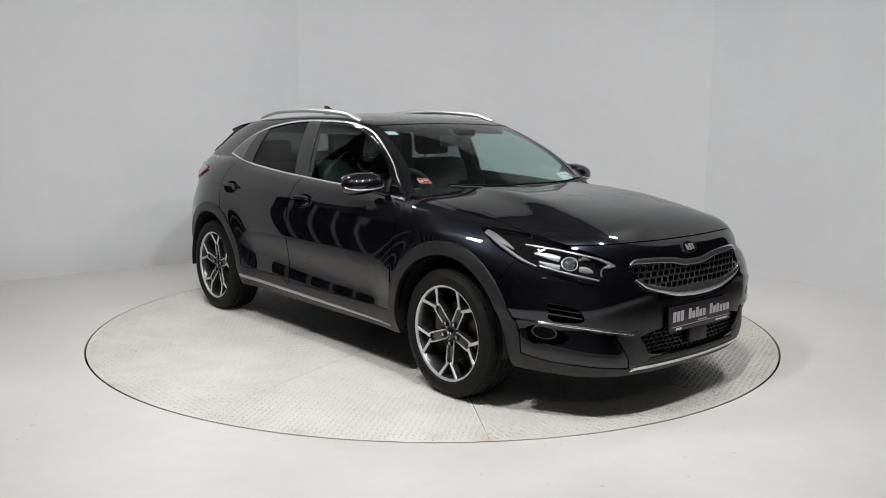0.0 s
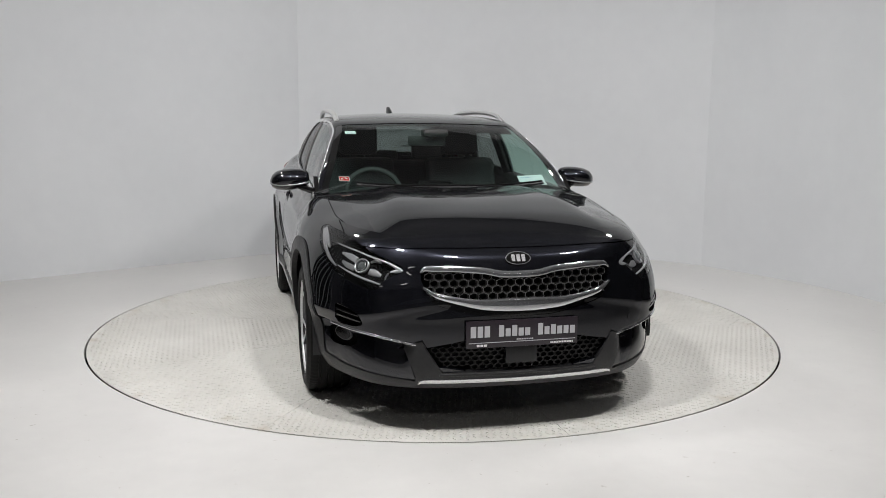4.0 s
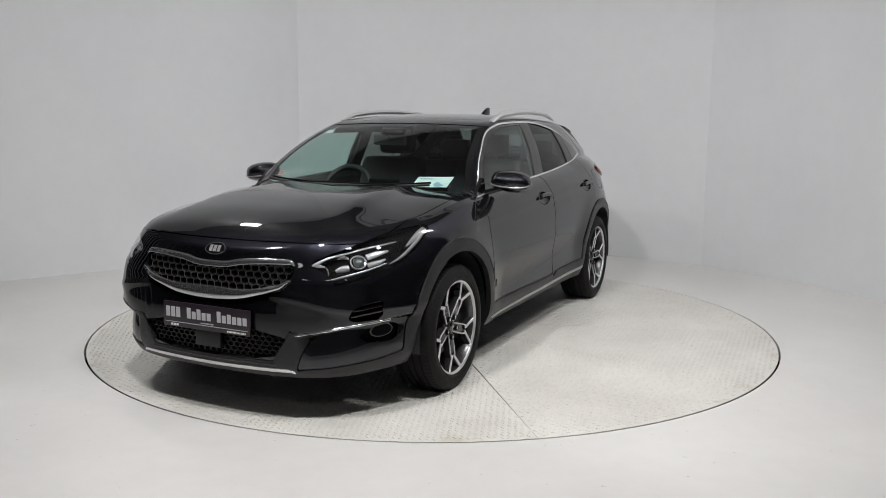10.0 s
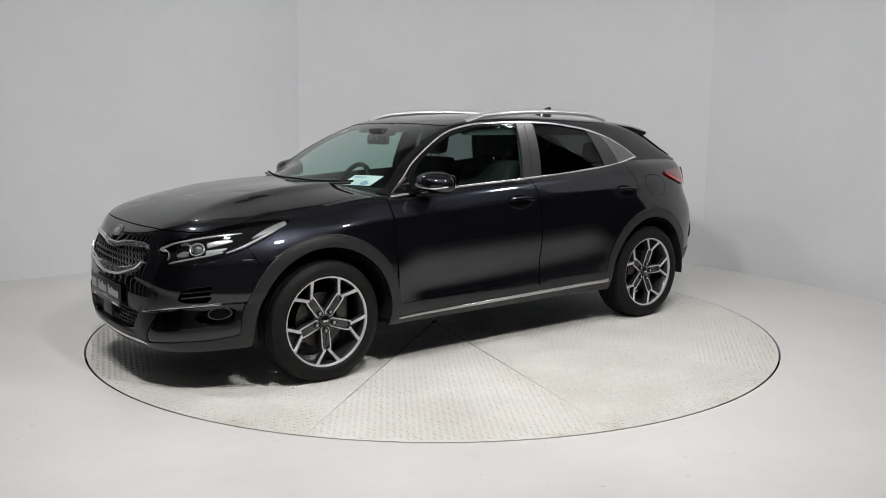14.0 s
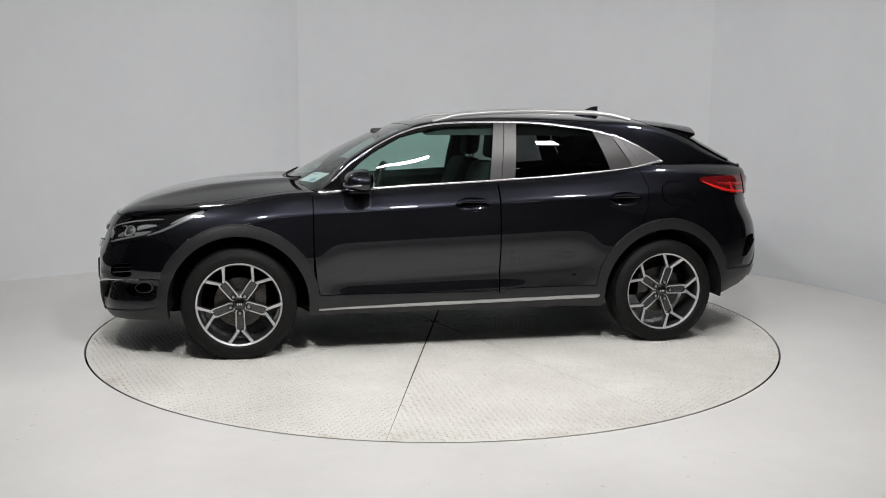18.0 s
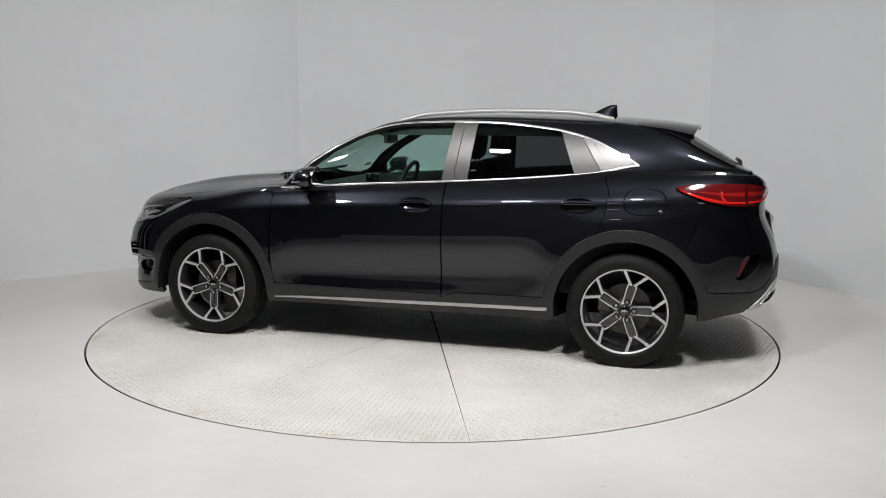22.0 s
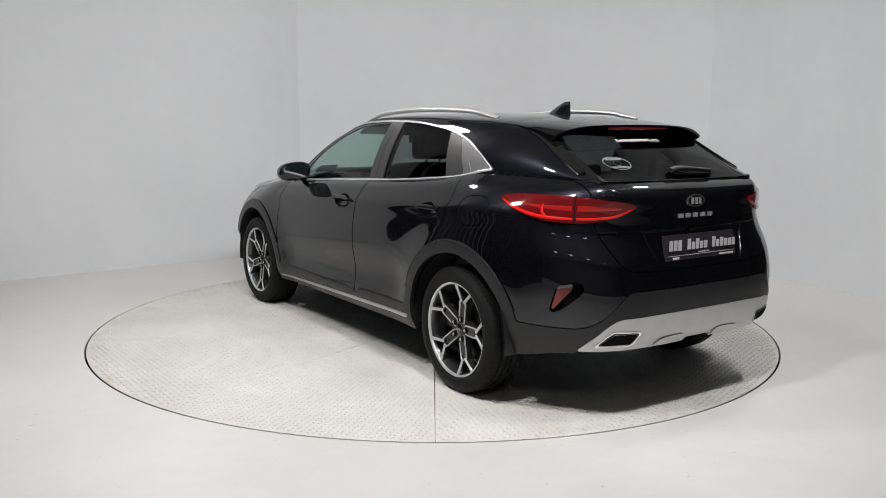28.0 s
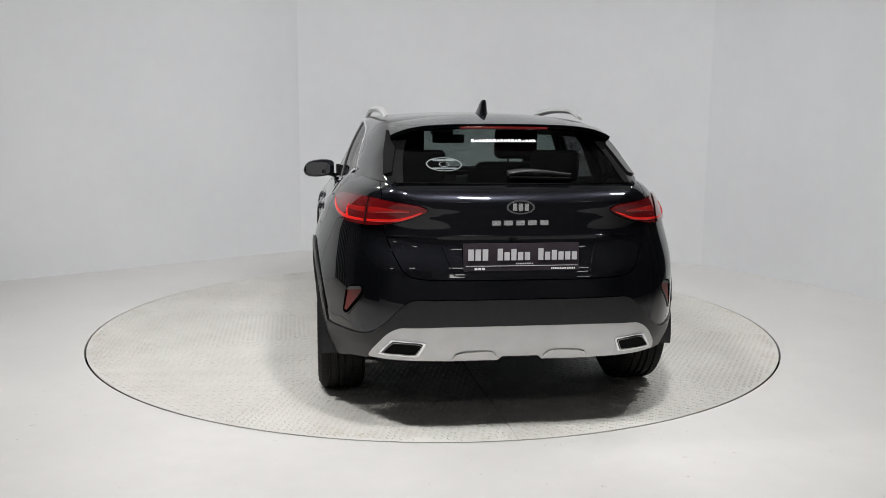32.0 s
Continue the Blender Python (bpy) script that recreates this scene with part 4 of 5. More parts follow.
        put("spoke_pocket", moved((pocket[0], [list(reversed(f)) for f in pocket[1]]), turn), RIM_GREY)
        for e in (-.009, 0, .009):
            put("pocket_ridge", moved(sweep([(.074, .074, e), (.138, .077, e * 1.1)], .005, .005, [(0, 1, 0)] * 2, seg=3), turn), RIM_GREY)
        b = a
        nut = moved(lathe([(0, .086), (.007, .086), (.0105, .081), (.0105, .05), (0, .05)], 12, closed=False), Matrix.Translation((.055 * math.cos(b), 0, .055 * math.sin(b))))
        hole = moved(lathe([(.0105, .0845), (.0135, .087), (.0165, .085), (.0165, .05), (.0105, .05)], 16), Matrix.Translation((.055 * math.cos(b), 0, .055 * math.sin(b))))
        put("nut_collar", hole, GRILLE_BLACK)
        put("wheel_nut", nut, DARK_CHROME, "bright wheel nut")
    put("valve", moved(lathe([(0, .09), (.004, .09), (.004, .06), (0, .06)], 8, closed=False), Matrix.Translation((.20 * math.cos(1.9), 0, .20 * math.sin(1.9)))), DARK)
    return w


for ax, s, phase in ((AXLE_F, 1, -91), (AXLE_R, 1, -39), (AXLE_F, -1, -88), (AXLE_R, -1, 88)):
    build_wheel(ax, s, phase)

# -- details: lamps, grilles, trims, plates --
def on_screen(y, z):
    p, n, _, _ = HOUSE_TREE.ray_cast(Vector((4, y, z)), Vector((-1, 0, 0)))
    if p is None:
        p, n, _, _ = HOUSE_TREE.find_nearest(Vector((0.9, y, z)))
    return (p, n if n.x > 0 else -n)


def on_back(y, z):
    p, n, _, _ = HOUSE_TREE.ray_cast(Vector((-4, y, z)), Vector((1, 0, 0)))
    if p is None:
        p, n, _, _ = HOUSE_TREE.find_nearest(Vector((-1.8, y, z)))
    return (p, n if n.x < 0 else -n)


def on_roof(x, y):
    p, n, _, _ = HOUSE_TREE.ray_cast(Vector((x, y, 3)), Vector((0, 0, -1)))
    return (p, n if n.z > 0 else -n)


def decal(project, poly, lift, thick, cut=1):
    """A thin plate laid on a curved surface: an outline of (u, v) projected on it."""
    pts = []
    for i in range(len(poly)):
        a, b = poly[i], poly[(i + 1) % len(poly)]
        pts += [(a[0] + (b[0] - a[0]) * k / cut, a[1] + (b[1] - a[1]) * k / cut) for k in range(cut)]
    top, low = [], []
    for u, v in pts:
        p, n = project(u, v)
        top.append(p + n * (lift + thick))
        low.append(p + n * lift)
    n = len(pts)
    V = np.array([q[:] for q in top + low])
    F = [list(range(n)), list(reversed(range(n, 2 * n)))] + [[(i + 1) % n, i, n + i, n + (i + 1) % n] for i in range(n)]
    nrm = np.array(project(*pts[0])[1])
    full = sum((np.cross(V[i] - V[0], V[(i + 1) % n] - V[0]) for i in range(1, n - 1)), np.zeros(3))
    if full @ nrm < 0:
        F = [list(reversed(f)) for f in F]
    return V, F


def strip(project, pts, width, height, lift=0.0, fine=24):
    """A rounded bar that follows a surface through points (u, v)."""
    t = np.linspace(0, len(pts) - 1, fine)
    u = interp(t, range(len(pts)), [p[0] for p in pts])
    v = interp(t, range(len(pts)), [p[1] for p in pts])
    hits = [project(float(a), float(b)) for a, b in zip(u, v)]
    path = [(p + n * lift)[:] for p, n in hits]
    if not np.isscalar(width):
        width = np.interp(np.linspace(0, 1, fine), np.linspace(0, 1, len(width)), width)
    return sweep(path, width, height, [n[:] for p, n in hits])


def disc_at(project, u, v, r1, r2, lift, thick, k=28):
    return decal(project, [(u + r1 * math.cos(a), v + r2 * math.sin(a)) for a in np.linspace(0, 2 * math.pi, k, endpoint=False)], lift, thick)


def honeycomb(inside, u0, u1, v0, v1, su, sv, wall, depth, back):
    """A lattice of flattened hexagons on the front surface, set back by that much."""
    V, F = [], []
    row = 0
    v = v0
    while v < v1:
        u = u0 + (su / 2 if row % 2 else 0)
        while u < u1:
            if inside(u, v):
                p, n = on_front(u, v)
                x = p.x - back
                b = len(V)
                for s, dx in ((1.0, 0.0), (1 - wall, 0.0), (1 - wall * 1.3, -depth)):
                    for k in range(6):
                        a = math.pi / 6 + k * math.pi / 3
                        V.append((x + dx, u + su * 0.5774 * s * math.cos(a), v + sv * 0.5774 * s * math.sin(a)))
                for k in range(6):
                    j = (k + 1) % 6
                    F.append([b + k, b + j, b + 6 + j, b + 6 + k])
                    F.append([b + 6 + k, b + 6 + j, b + 12 + j, b + 12 + k])
            u += su
        v += sv * 0.866
        row += 1
    return np.array(V), F


def letters(project, u0, u1, v, heights, gap, lift, thick, flip=1):
    """Plain bars in place of writing: one for each character, by its height (0 is a space)."""
    n = len(heights)
    w = (u1 - u0) / n
    geos = []
    for i, h in enumerate(heights):
        if h == 0:
            continue
        a, b = u0 + (i + gap / 2) * w, u0 + (i + 1 - gap / 2) * w
        geos.append(decal(project, [(a, v), (b, v), (b, v + h), (a, v + h)], lift, thick))
    return join(*geos)


def letter_bars(name, parent, mat, label, *args):
    """The bars of letters(), each a part of its own."""
    project, u0, u1, v, heights, gap, lift, thick = args
    w = (u1 - u0) / len(heights)
    for i, h in enumerate(heights):
        if h:
            part(name, letters(project, u0 + i * w, u0 + (i + 1) * w, v, [h], gap, lift, thick), mat, parent, label, smooth=False)


def belt_sheet(f, depth, lift, mat, name, parent, label="", extra=None):
    g = clip(BELT_V, BELT_F, f)
    if extra:
        g = clip(*g, extra)
    return part(name, sheet(*g, depth, lift), mat, parent, label)


def build_front():
    grille = belt_sheet(lambda x, y, z: f_grille(x, y, z) + 0.02, 0, -0.05, DARK, "grille", CAR, "black honeycomb grille in a chrome frame")
    inside = lambda u, v: float(sdf(np.array([u]), np.array([v]), GRILLE)[0]) > 0.012 and v > 0.612
    part("grille_mesh", honeycomb(inside, -0.45, 0.45, 0.60, 0.76, 0.0430, 0.0335, 0.20, 0.02, 0.012), GRILLE_BLACK, grille, smooth=False)
    wire = honeycomb(inside, -0.45, 0.45, 0.60, 0.76, 0.0430, 0.0335, 0.045, 0.004, 0.0105)
    part("grille_wire", wire, DARK_CHROME, grille, "thin bright edges of the honeycomb", smooth=False)
    top = [(-.445, .735), (-.41, .752), (-.30, .750), (-.17, .740), (-.09, .725), (0, .722), (.09, .725), (.17, .740), (.30, .750), (.41, .752), (.445, .735)]
    part("grille_top_bar", strip(on_front, top, [.010, .028, .030, .032, .032, .032, .032, .030, .028, .010], .018, 0.002, 60), MIRROR_CHROME, grille, "polished chrome bar")
    low = [(-.437, .672), (-.38, .638), (-.28, .614), (-.19, .598), (-.10, .594), (0, .593), (.10, .594), (.19, .598), (.28, .614), (.38, .638), (.437, .672)]
    part("grille_lower_bar", strip(on_front, low, [.012, .027, .036, .050, .062, .062, .050, .036, .027, .012], .026, 0.004, 60), MIRROR_CHROME, grille, "polished chrome bar, broad in the middle")
    surround = belt_sheet(lambda x, y, z: f_grille(x, y, z), 0.004, -0.006, GLOSS, "grille_surround", grille, "gloss black lower surround", lambda x, y, z: 0.600 - z - 0.0 * y + 0.16 * np.clip(np.abs(y) - 0.15, 0, 1))

    intake = belt_sheet(lambda x, y, z: f_intake(x, y, z) + 0.02, 0, -0.06, DARK, "lower_intake", CAR, "black honeycomb lower intake")
    inside = lambda u, v: float(sdf(np.array([u]), np.array([v]), INTAKE)[0]) > 0.013
    part("intake_mesh", honeycomb(inside, -0.46, 0.46, 0.31, 0.43, 0.036, 0.024, 0.24, 0.02, 0.022), GRILLE_BLACK, intake, smooth=False)
    p, n = on_front(0, 0.37)
    part("radar_cover", box(p.x - 0.004, 0.0, 0.368, 0.02, 0.15, 0.078, 0.006), PLASTIC, intake, "flat grey sensor cover")
    for s in (1, -1):
        part("intake_side", strip(on_front, [(s * .458, .436), (s * .412, .366), (s * .366, .294)], .016, .012, 0.0), PLASTIC, intake)
    part("intake_lip", strip(on_front, [(-.37, .284), (0, .281), (.37, .284)], .014, .014, 0.002), PLASTIC, intake)

    badge = part("front_badge", disc_at(on_front, 0, .787, .060, .026, 0.001, 0.006), MIRROR_CHROME, CAR, "oval chrome badge")
    part("badge_field", disc_at(on_front, 0, .787, .055, .0225, 0.007, 0.001), GLOSS, badge)
    part("badge_mark", letters(on_front, -.036, .036, .774, [.026, .026, .026], .3, .008, .002), CHROME, badge)

    plate = part("front_plate", plate_geo(on_front, .468, .60), PLATE, CAR, "dark dealer plate with pale lettering")
    plate_text(plate, on_front, 0.408, 1)

    for s in (1, -1):
        def pr(y, z, s=s):
            return on_front(s * y, z)
        vent = part("corner_vent", decal(pr, VENT, -0.03, 0.004), DARK, CAR, "black corner vent")
        for k, z in enumerate((.515, .543, .568)):
            part("slat", strip(pr, [(.80, z + .012), (.705 + .01 * k, z - .004)], .010, .02, -0.014, 8), GLOSS, vent)
        fog = part("fog_lamp", decal(pr, FOG, -0.028, 0.004), DARK, CAR, "round fog lamp in a gloss black recess")
        part("fog_ring", disc_at(pr, .768, .424, .030, .030, -0.022, 0.008), LAMP_INNER, fog, "satin ring of the fog lamp")
        part("fog_lens", disc_at(pr, .768, .424, .0265, .0265, -0.013, 0.002), GLOSS, fog, "dark glass of the fog lamp")
        part("bumper_strip", strip(pr, [(.812, .486), (.70, .471), (.60, .452), (.474, .427)], [.010, .013, .012, .006], .012, 0.003), MIRROR_CHROME, CAR, "chrome blade on the bumper corner")
        part("tow_cover" if s < 0 else "sensor_cover", disc_at(pr, .395 if s < 0 else .56, .50, .018, .018, 0.0005, 0.0015), PAINT, CAR)
    part("front_skid", strip(on_front, [(-.46, .247), (-.40, .256), (0, .252), (.40, .256), (.46, .247)], [.006, .022, .024, .022, .006], .016, 0.006, 40), CHROME, CAR, "silver skid strip under the front bumper")


def plate_geo(project, vc, _):
    p, n = project(0, vc)
    q, _ = project(0, vc + 0.05)
    lean = math.atan2((q.x - p.x), 0.05) * 0.5
    s = 1 if n.x > 0 else -1
    m = Matrix.Translation((p.x + s * 0.010, 0, vc)) @ Matrix.Rotation(lean, 4, "Y")
    return moved(box(0, 0, 0, 0.012, 0.522, 0.122, 0.003), m)


def plate_text(plate, project, z0, s):
    """Bars of the lettering's size; s: 1 for the front plate, -1 for the rear."""
    co = np.array([v.co[:] for v in plate.data.vertices])
    x0 = co[:, 0].max() if s > 0 else co[:, 0].min()
    zc = co[:, 2].mean()

    def flat(u, v):
        return Vector((x0, s * u, zc + v)), Vector((s, 0, 0))

    letter_bars("letter_bar", plate, LETTER, "pale grey bar in place of a figure", flat, -.245, -.150, -.012, [.050, .050, .050], .22, .0003, .0015)
    letter_bars("letter_bar", plate, LETTER, "pale grey bar in place of a letter", flat, -.115, .250, -.012, [.052, .036, .050, .036, .036, 0, .052, .036, .044, .036, .036, .036], .24, .0003, .0015)
    part("plate_line", letters(flat, -.250, .250, -.038, [.003], 0, .0003, .001), LETTER, plate)
    part("plate_logo", letters(flat, -.215, -.165, -.054, [.010, .010, .010], .2, .0003, .001), WHITE_MARK, plate)
    part("plate_small_print", letters(flat, -.03, .05, -.030, [.006] * 10, .3, .0003, .001), LETTER, plate)
    part("plate_address", letters(flat, .13, .24, -.054, [.008] * 14, .3, .0003, .001), WHITE_MARK, plate)


def build_headlamps():
    for half, s in ((left, 1), (right, -1)):
        lamp = belt_sheet(lambda x, y, z: f_head(x, y, z) + 0.004, 0, -0.050, LAMP_DARK, "headlamp", CAR, "clear-lens headlamp with a projector and daylight strip", half)
        belt = clip(BELT_V, BELT_F, lambda x, y, z: f_head(x, y, z) + 0.001)
        belt = clip(*belt, half)
        part("lens", sheet(*belt, 0.006, -0.001), LENS, lamp, "clear plastic lens")

        def pr(k, z, s=s):
            """The skirt at x - |y| = k."""
            o = Vector((k * 0.5 + 2.0, s * (2.0 - k * 0.5), z))
            p, n, _, _ = BELT_TREE.ray_cast(o, Vector((-1, -s, 0)).normalized())
            return p, (n if n.x > 0 else -n)

        def ring(k, z, ru, rv, w, h, lift, mat, name, label=""):
            hits = [pr(k + ru * math.cos(a), z + rv * math.sin(a)) for a in np.linspace(0, 2 * math.pi, 32, endpoint=False)]
            part(name, sweep([(p + n * lift)[:] for p, n in hits], w, h, [n[:] for p, n in hits], True, 4), mat, lamp, label)

        # daylight strip along the upper edge and the bright chevron at the tip
        part("daylight_strip", strip(pr, [(1.555, .747), (1.46, .776), (1.33, .797), (1.18, .816), (.98, .830)], [.016, .010, .008, .007, .005], .008, -0.010, 30), LAMP_BRIGHT, lamp, "silvered daylight strip")
        part("edge_line", strip(pr, [(.715, .872), (.80, .826), (.94, .768), (1.05, .738)], [.014, .018, .015, .006], .008, -0.010, 24), LAMP_INNER, lamp, "satin grey band along the lamp's rear edge")
        part("chevron", strip(pr, [(1.575, .745), (1.53, .742), (1.495, .738)], [.010, .018, .006], .008, -0.012, 10), LAMP_BRIGHT, lamp, "bright tip of the daylight strip")
        part("rear_bezel", strip(pr, [(.712, .875), (.77, .855), (.83, .834), (.90, .806)], [.028, .034, .026, .008], .008, -0.012, 24), LAMP_INNER, lamp, "satin grey rear bezel")
        part("lower_bezel", strip(pr, [(1.505, .676), (1.386, .696), (1.253, .715), (1.073, .742)], [.006, .010, .010, .006], .012, -0.012), LAMP_BRIGHT, lamp, "bright lower edge")
        part("inner_bezel", strip(pr, [(1.485, .735), (1.475, .712), (1.505, .680)], .005, .012, -0.012, 12), LAMP_INNER, lamp)
        # projector in an oval bright frame, with a dark wing to either side
        ring(1.268, .760, .054, .028, .007, .014, -0.026, LAMP_BRIGHT, "projector_ring", "oval bright projector frame")
        ring(1.262, .760, .040, .021, .006, .012, -0.026, MIRROR_CHROME, "projector_bezel")
        p, n = pr(1.262, .760)
        face = Vector((n.x, n.y * 0.8, 0)).normalized()
        cup = Matrix.Translation(p - n * 0.034) @ Vector((0, 1, 0)).rotation_difference(face).to_matrix().to_4x4() @ Matrix.Diagonal((1.2, 1, 1, 1))
        part("projector", moved(lathe([(0, .014), (.010, .012), (.018, .006), (.025, -.008), (.026, -.02)], 24, closed=False), cup), lens_mat(), lamp, "glass projector ball")
        part("wing", strip(pr, [(1.33, .778), (1.365, .786), (1.41, .778)], [.010, .016, .006], .008, -0.030, 8), LAMP_BRIGHT, lamp, "silvered facet")
        part("wing", strip(pr, [(1.335, .742), (1.38, .738), (1.43, .728)], [.028, .034, .014], .008, -0.034, 8), LAMP_INNER, lamp, "grey facet")
        part("wing", strip(pr, [(1.20, .782), (1.12, .794), (1.03, .802)], [.030, .030, .010], .008, -0.032, 10), LAMP_BRIGHT, lamp, "silvered facet")
        part("wing", strip(pr, [(1.20, .748), (1.12, .757), (1.06, .768)], [.026, .024, .010], .008, -0.034, 10), LAMP_INNER, lamp, "grey facet")
        for k in range(14):
            u = 1.47 - 0.034 * k
            z = float(interp(u, [.98, 1.18, 1.33, 1.46], [.830, .816, .797, .776]))
            q, n = pr(u, z)
            part("led", box(q.x - n.x * 0.008, q.y - n.y * 0.008, q.z, .004, .004, .004, .001), LAMP_BRIGHT, lamp)


def lens_mat():
    m = bpy.data.materials.get("projector_glass")
    if not m:
        m = material("projector_glass", (0.10, 0.11, 0.11), 0.04, 0.0, 1.0, 0.9)
    return m


def build_rear():
    for half, s in ((left, 1), (right, -1)):
        lamp = belt_sheet(lambda x, y, z: f_tail(x, y, z) - 0.001, 0.035, 0.012, RED_DARK, "tail_lamp", CAR, "wide red tail lamp with a bright light guide", half)

        def pr(k, z, s=s):
            o = Vector((-k * 0.5 - 2.0, s * (2.0 - k * 0.5), z))
            p, n, _, _ = BELT_TREE.ray_cast(o, Vector((1, -s, 0)).normalized())
            return p, (n if n.x < 0 else -n)

        part("light_guide", strip(pr, [(.800, 1.020), (.87, .994), (.98, .970), (1.10, .957), (1.27, .954)], [.006, .014, .016, .014, .012], .006, 0.012, 40), RED_LENS, lamp, "bright red light guide")
        part("light_guide", strip(pr, [(1.300, .955), (1.42, .958), (1.54, .968), (1.645, 1.000)], [.012, .013, .012, .006], .006, 0.012, 30), RED_LENS, lamp, "bright red light guide")
        part("light_band", strip(pr, [(.93, 1.010), (1.06, 1.002), (1.27, 1.000)], [.006, .018, .026], .005, 0.011), RED_MID, lamp)
        part("light_band", strip(pr, [(1.305, 1.002), (1.42, 1.004), (1.58, 1.004)], [.028, .024, .008], .005, 0.011), RED_MID, lamp)
        part("light_post", strip(pr, [(1.10, .957), (1.075, .985), (1.085, 1.015)], [.014, .012, .006], .006, 0.012, 12), RED_LENS, lamp)
        part("lamp_joint", strip(pr, [(1.292, 1.063), (1.288, 1.0), (1.285, .937)], .004, .006, 0.014, 10), DARK, lamp)

        def mk(y, z, s=s):
            return on_rear(s * y, z)
        pocket = part("marker_pocket", decal(mk, MARKER, -0.06, 0.004, 3), GLOSS, CAR, "gloss black marker recess")

        def flat(y, z, s=s):
            return Vector((float(np.interp(y, [.70, .778], [-1.988, -1.936])) + 0.1 * (.60 - z), s * y, z)), Vector((-.80, s * .60, 0))
        part("reflector", decal(flat, [(.776, .545), (.760, .640), (.702, .645), (.700, .636), (.768, .540)], -0.004, 0.004, 2), RED_REFLECTOR, pocket, "dull red reflector")
        part("reverse_lens", decal(flat, [(.760, .652), (.706, .660), (.700, .648), (.762, .638)], 0.001, 0.003, 2), SATIN_GREY, pocket)
        part("crease", strip(mk, [(.688, .630), (.72, .588), (.762, .526)], [.003, .006, .003], .008, 0.002, 14), GLOSS, pocket)
        # exhaust trims set in the skid panel
        tip = [(.625, .380), (.573, .446), (.565, .450), (.435, .442), (.424, .434), (.452, .378), (.462, .372), (.615, .374)]
        ex = part("exhaust_trim", decal(mk, rounded(tip, 1), 0.008, 0.012), CHROME, CAR, "chrome exhaust surround")
        c = np.mean(tip, axis=0)
        small = [((u - c[0]) * .80 + c[0], (v - c[1]) * .66 + c[1]) for u, v in rounded(tip, 1)]
        ring = [((u - c[0]) * .86 + c[0], (v - c[1]) * .78 + c[1]) for u, v in rounded(tip, 1)]
        part("exhaust_rim", decal(mk, ring, 0.0095, 0.0112), GRILLE_BLACK, ex)
        part("exhaust_bore", decal(mk, [((u - c[0]) * .82 + c[0], (v - c[1]) * .71 + c[1]) for u, v in rounded(tip, 1)], 0.010, 0.0113), DARK_CHROME, ex)
        part("exhaust_mouth", decal(mk, small, 0.010, 0.0115), DARK, ex, "black exhaust mouth")
    skid = belt_sheet(lambda x, y, z: np.minimum(f_skid(x, y, z), z - 0.345 - 0.02 * (np.abs(y) < 0.09)), 0.03, 0.012, SILVER, "rear_skid", CAR, "broad silver skid panel under the rear bumper")
    for e in (1, -1):
        part("skid_facet", decal(lambda y, z, e=e: on_rear(e * y, z), rounded([(.315, .350), (.285, .392), (.135, .398), (.105, .368), (.110, .352)], 1), 0.0125, 0.006, 3), SILVER, skid)

    plate = part("rear_plate", plate_geo(on_rear, .806, .9), PLATE, CAR, "dark dealer plate with pale lettering")
    plate_text(plate, on_rear, .745, -1)
    badge = part("rear_badge", disc_at(on_rear, 0, 1.021, .064, .030, 0.001, 0.006), MIRROR_CHROME, CAR, "oval chrome badge")
    part("badge_field", disc_at(on_rear, 0, 1.021, .055, .024, 0.007, 0.001), GLOSS, badge)
    part("badge_mark", letters(on_rear, -.040, .040, 1.006, [.030, .030, .030], .3, .008, .002), CHROME, badge)
    letter_bars("letter_bar", badge, CHROME, "chrome bar in place of a model letter", on_rear, -.135, .135, .942, [.021] * 5, .30, .001, .003)
    part("plate_garnish", strip(on_rear, [(-.60, .892), (0, .896), (.60, .892)], .007, .008, 0.001, 40), PAINT, CAR)
    part("gate_camera", box(on_rear(0.03, .888)[0].x - 0.006, 0.03, .882, .02, .03, .014, .003), DARK, CAR)
    for s in (1, -1):
        part("gate_crease", strip(lambda y, z, s=s: on_rear(s * y, z), [(.36, .89), (.33, .80), (.30, .73)], .006, .006, 0.001, 12), PAINT, CAR)

    # roof spoiler with its stop lamp
    ys = np.linspace(-0.545, 0.545, 41)
    ring = []
    for y in ys:
        e = abs(y) / 0.545
        root = on_roof(-1.34, y * 0.97)[0]
        tipx, tipz = -1.715 + 0.05 * e ** 2.5, 1.386 - 0.012 * e ** 2 - 0.045 * e ** 6
        mid = ((root.x + tipx) / 2, (root.z + tipz) / 2 + 0.008)
        under = on_roof(-1.50, y * 0.95)[0]
        ring.append([(root.x, y * 0.97, root.z + 0.002), (mid[0], y, mid[1]), (tipx, y, tipz), (tipx + 0.004, y, tipz - 0.012), (tipx + 0.03, y * .99, tipz - 0.026), (under.x, y * 0.96, under.z - 0.004)])
    V, F = grid(np.array(ring))
    n = 6
    F += [[i * n + 5, (i + 1) * n + 5, (i + 1) * n, i * n] for i in range(40)] + [list(range(n)), [40 * n + k for k in reversed(range(n))]]
    spoiler = part("spoiler", (V, F), PAINT, CAR, "gloss black roof spoiler", angle=50)
    lampv = []
    for y in np.linspace(-0.215, 0.215, 11):
        e = abs(y) / 0.545
        x, z = -1.715 + 0.05 * e ** 2.5, 1.386 - 0.012 * e ** 2
        lampv.append((x + 0.012, y, z - 0.018))
    part("stop_lamp", sweep(lampv, 0.016, 0.016, [(-1, 0, -.4)] * 11), RED_DARK, spoiler, "dark red high stop lamp")
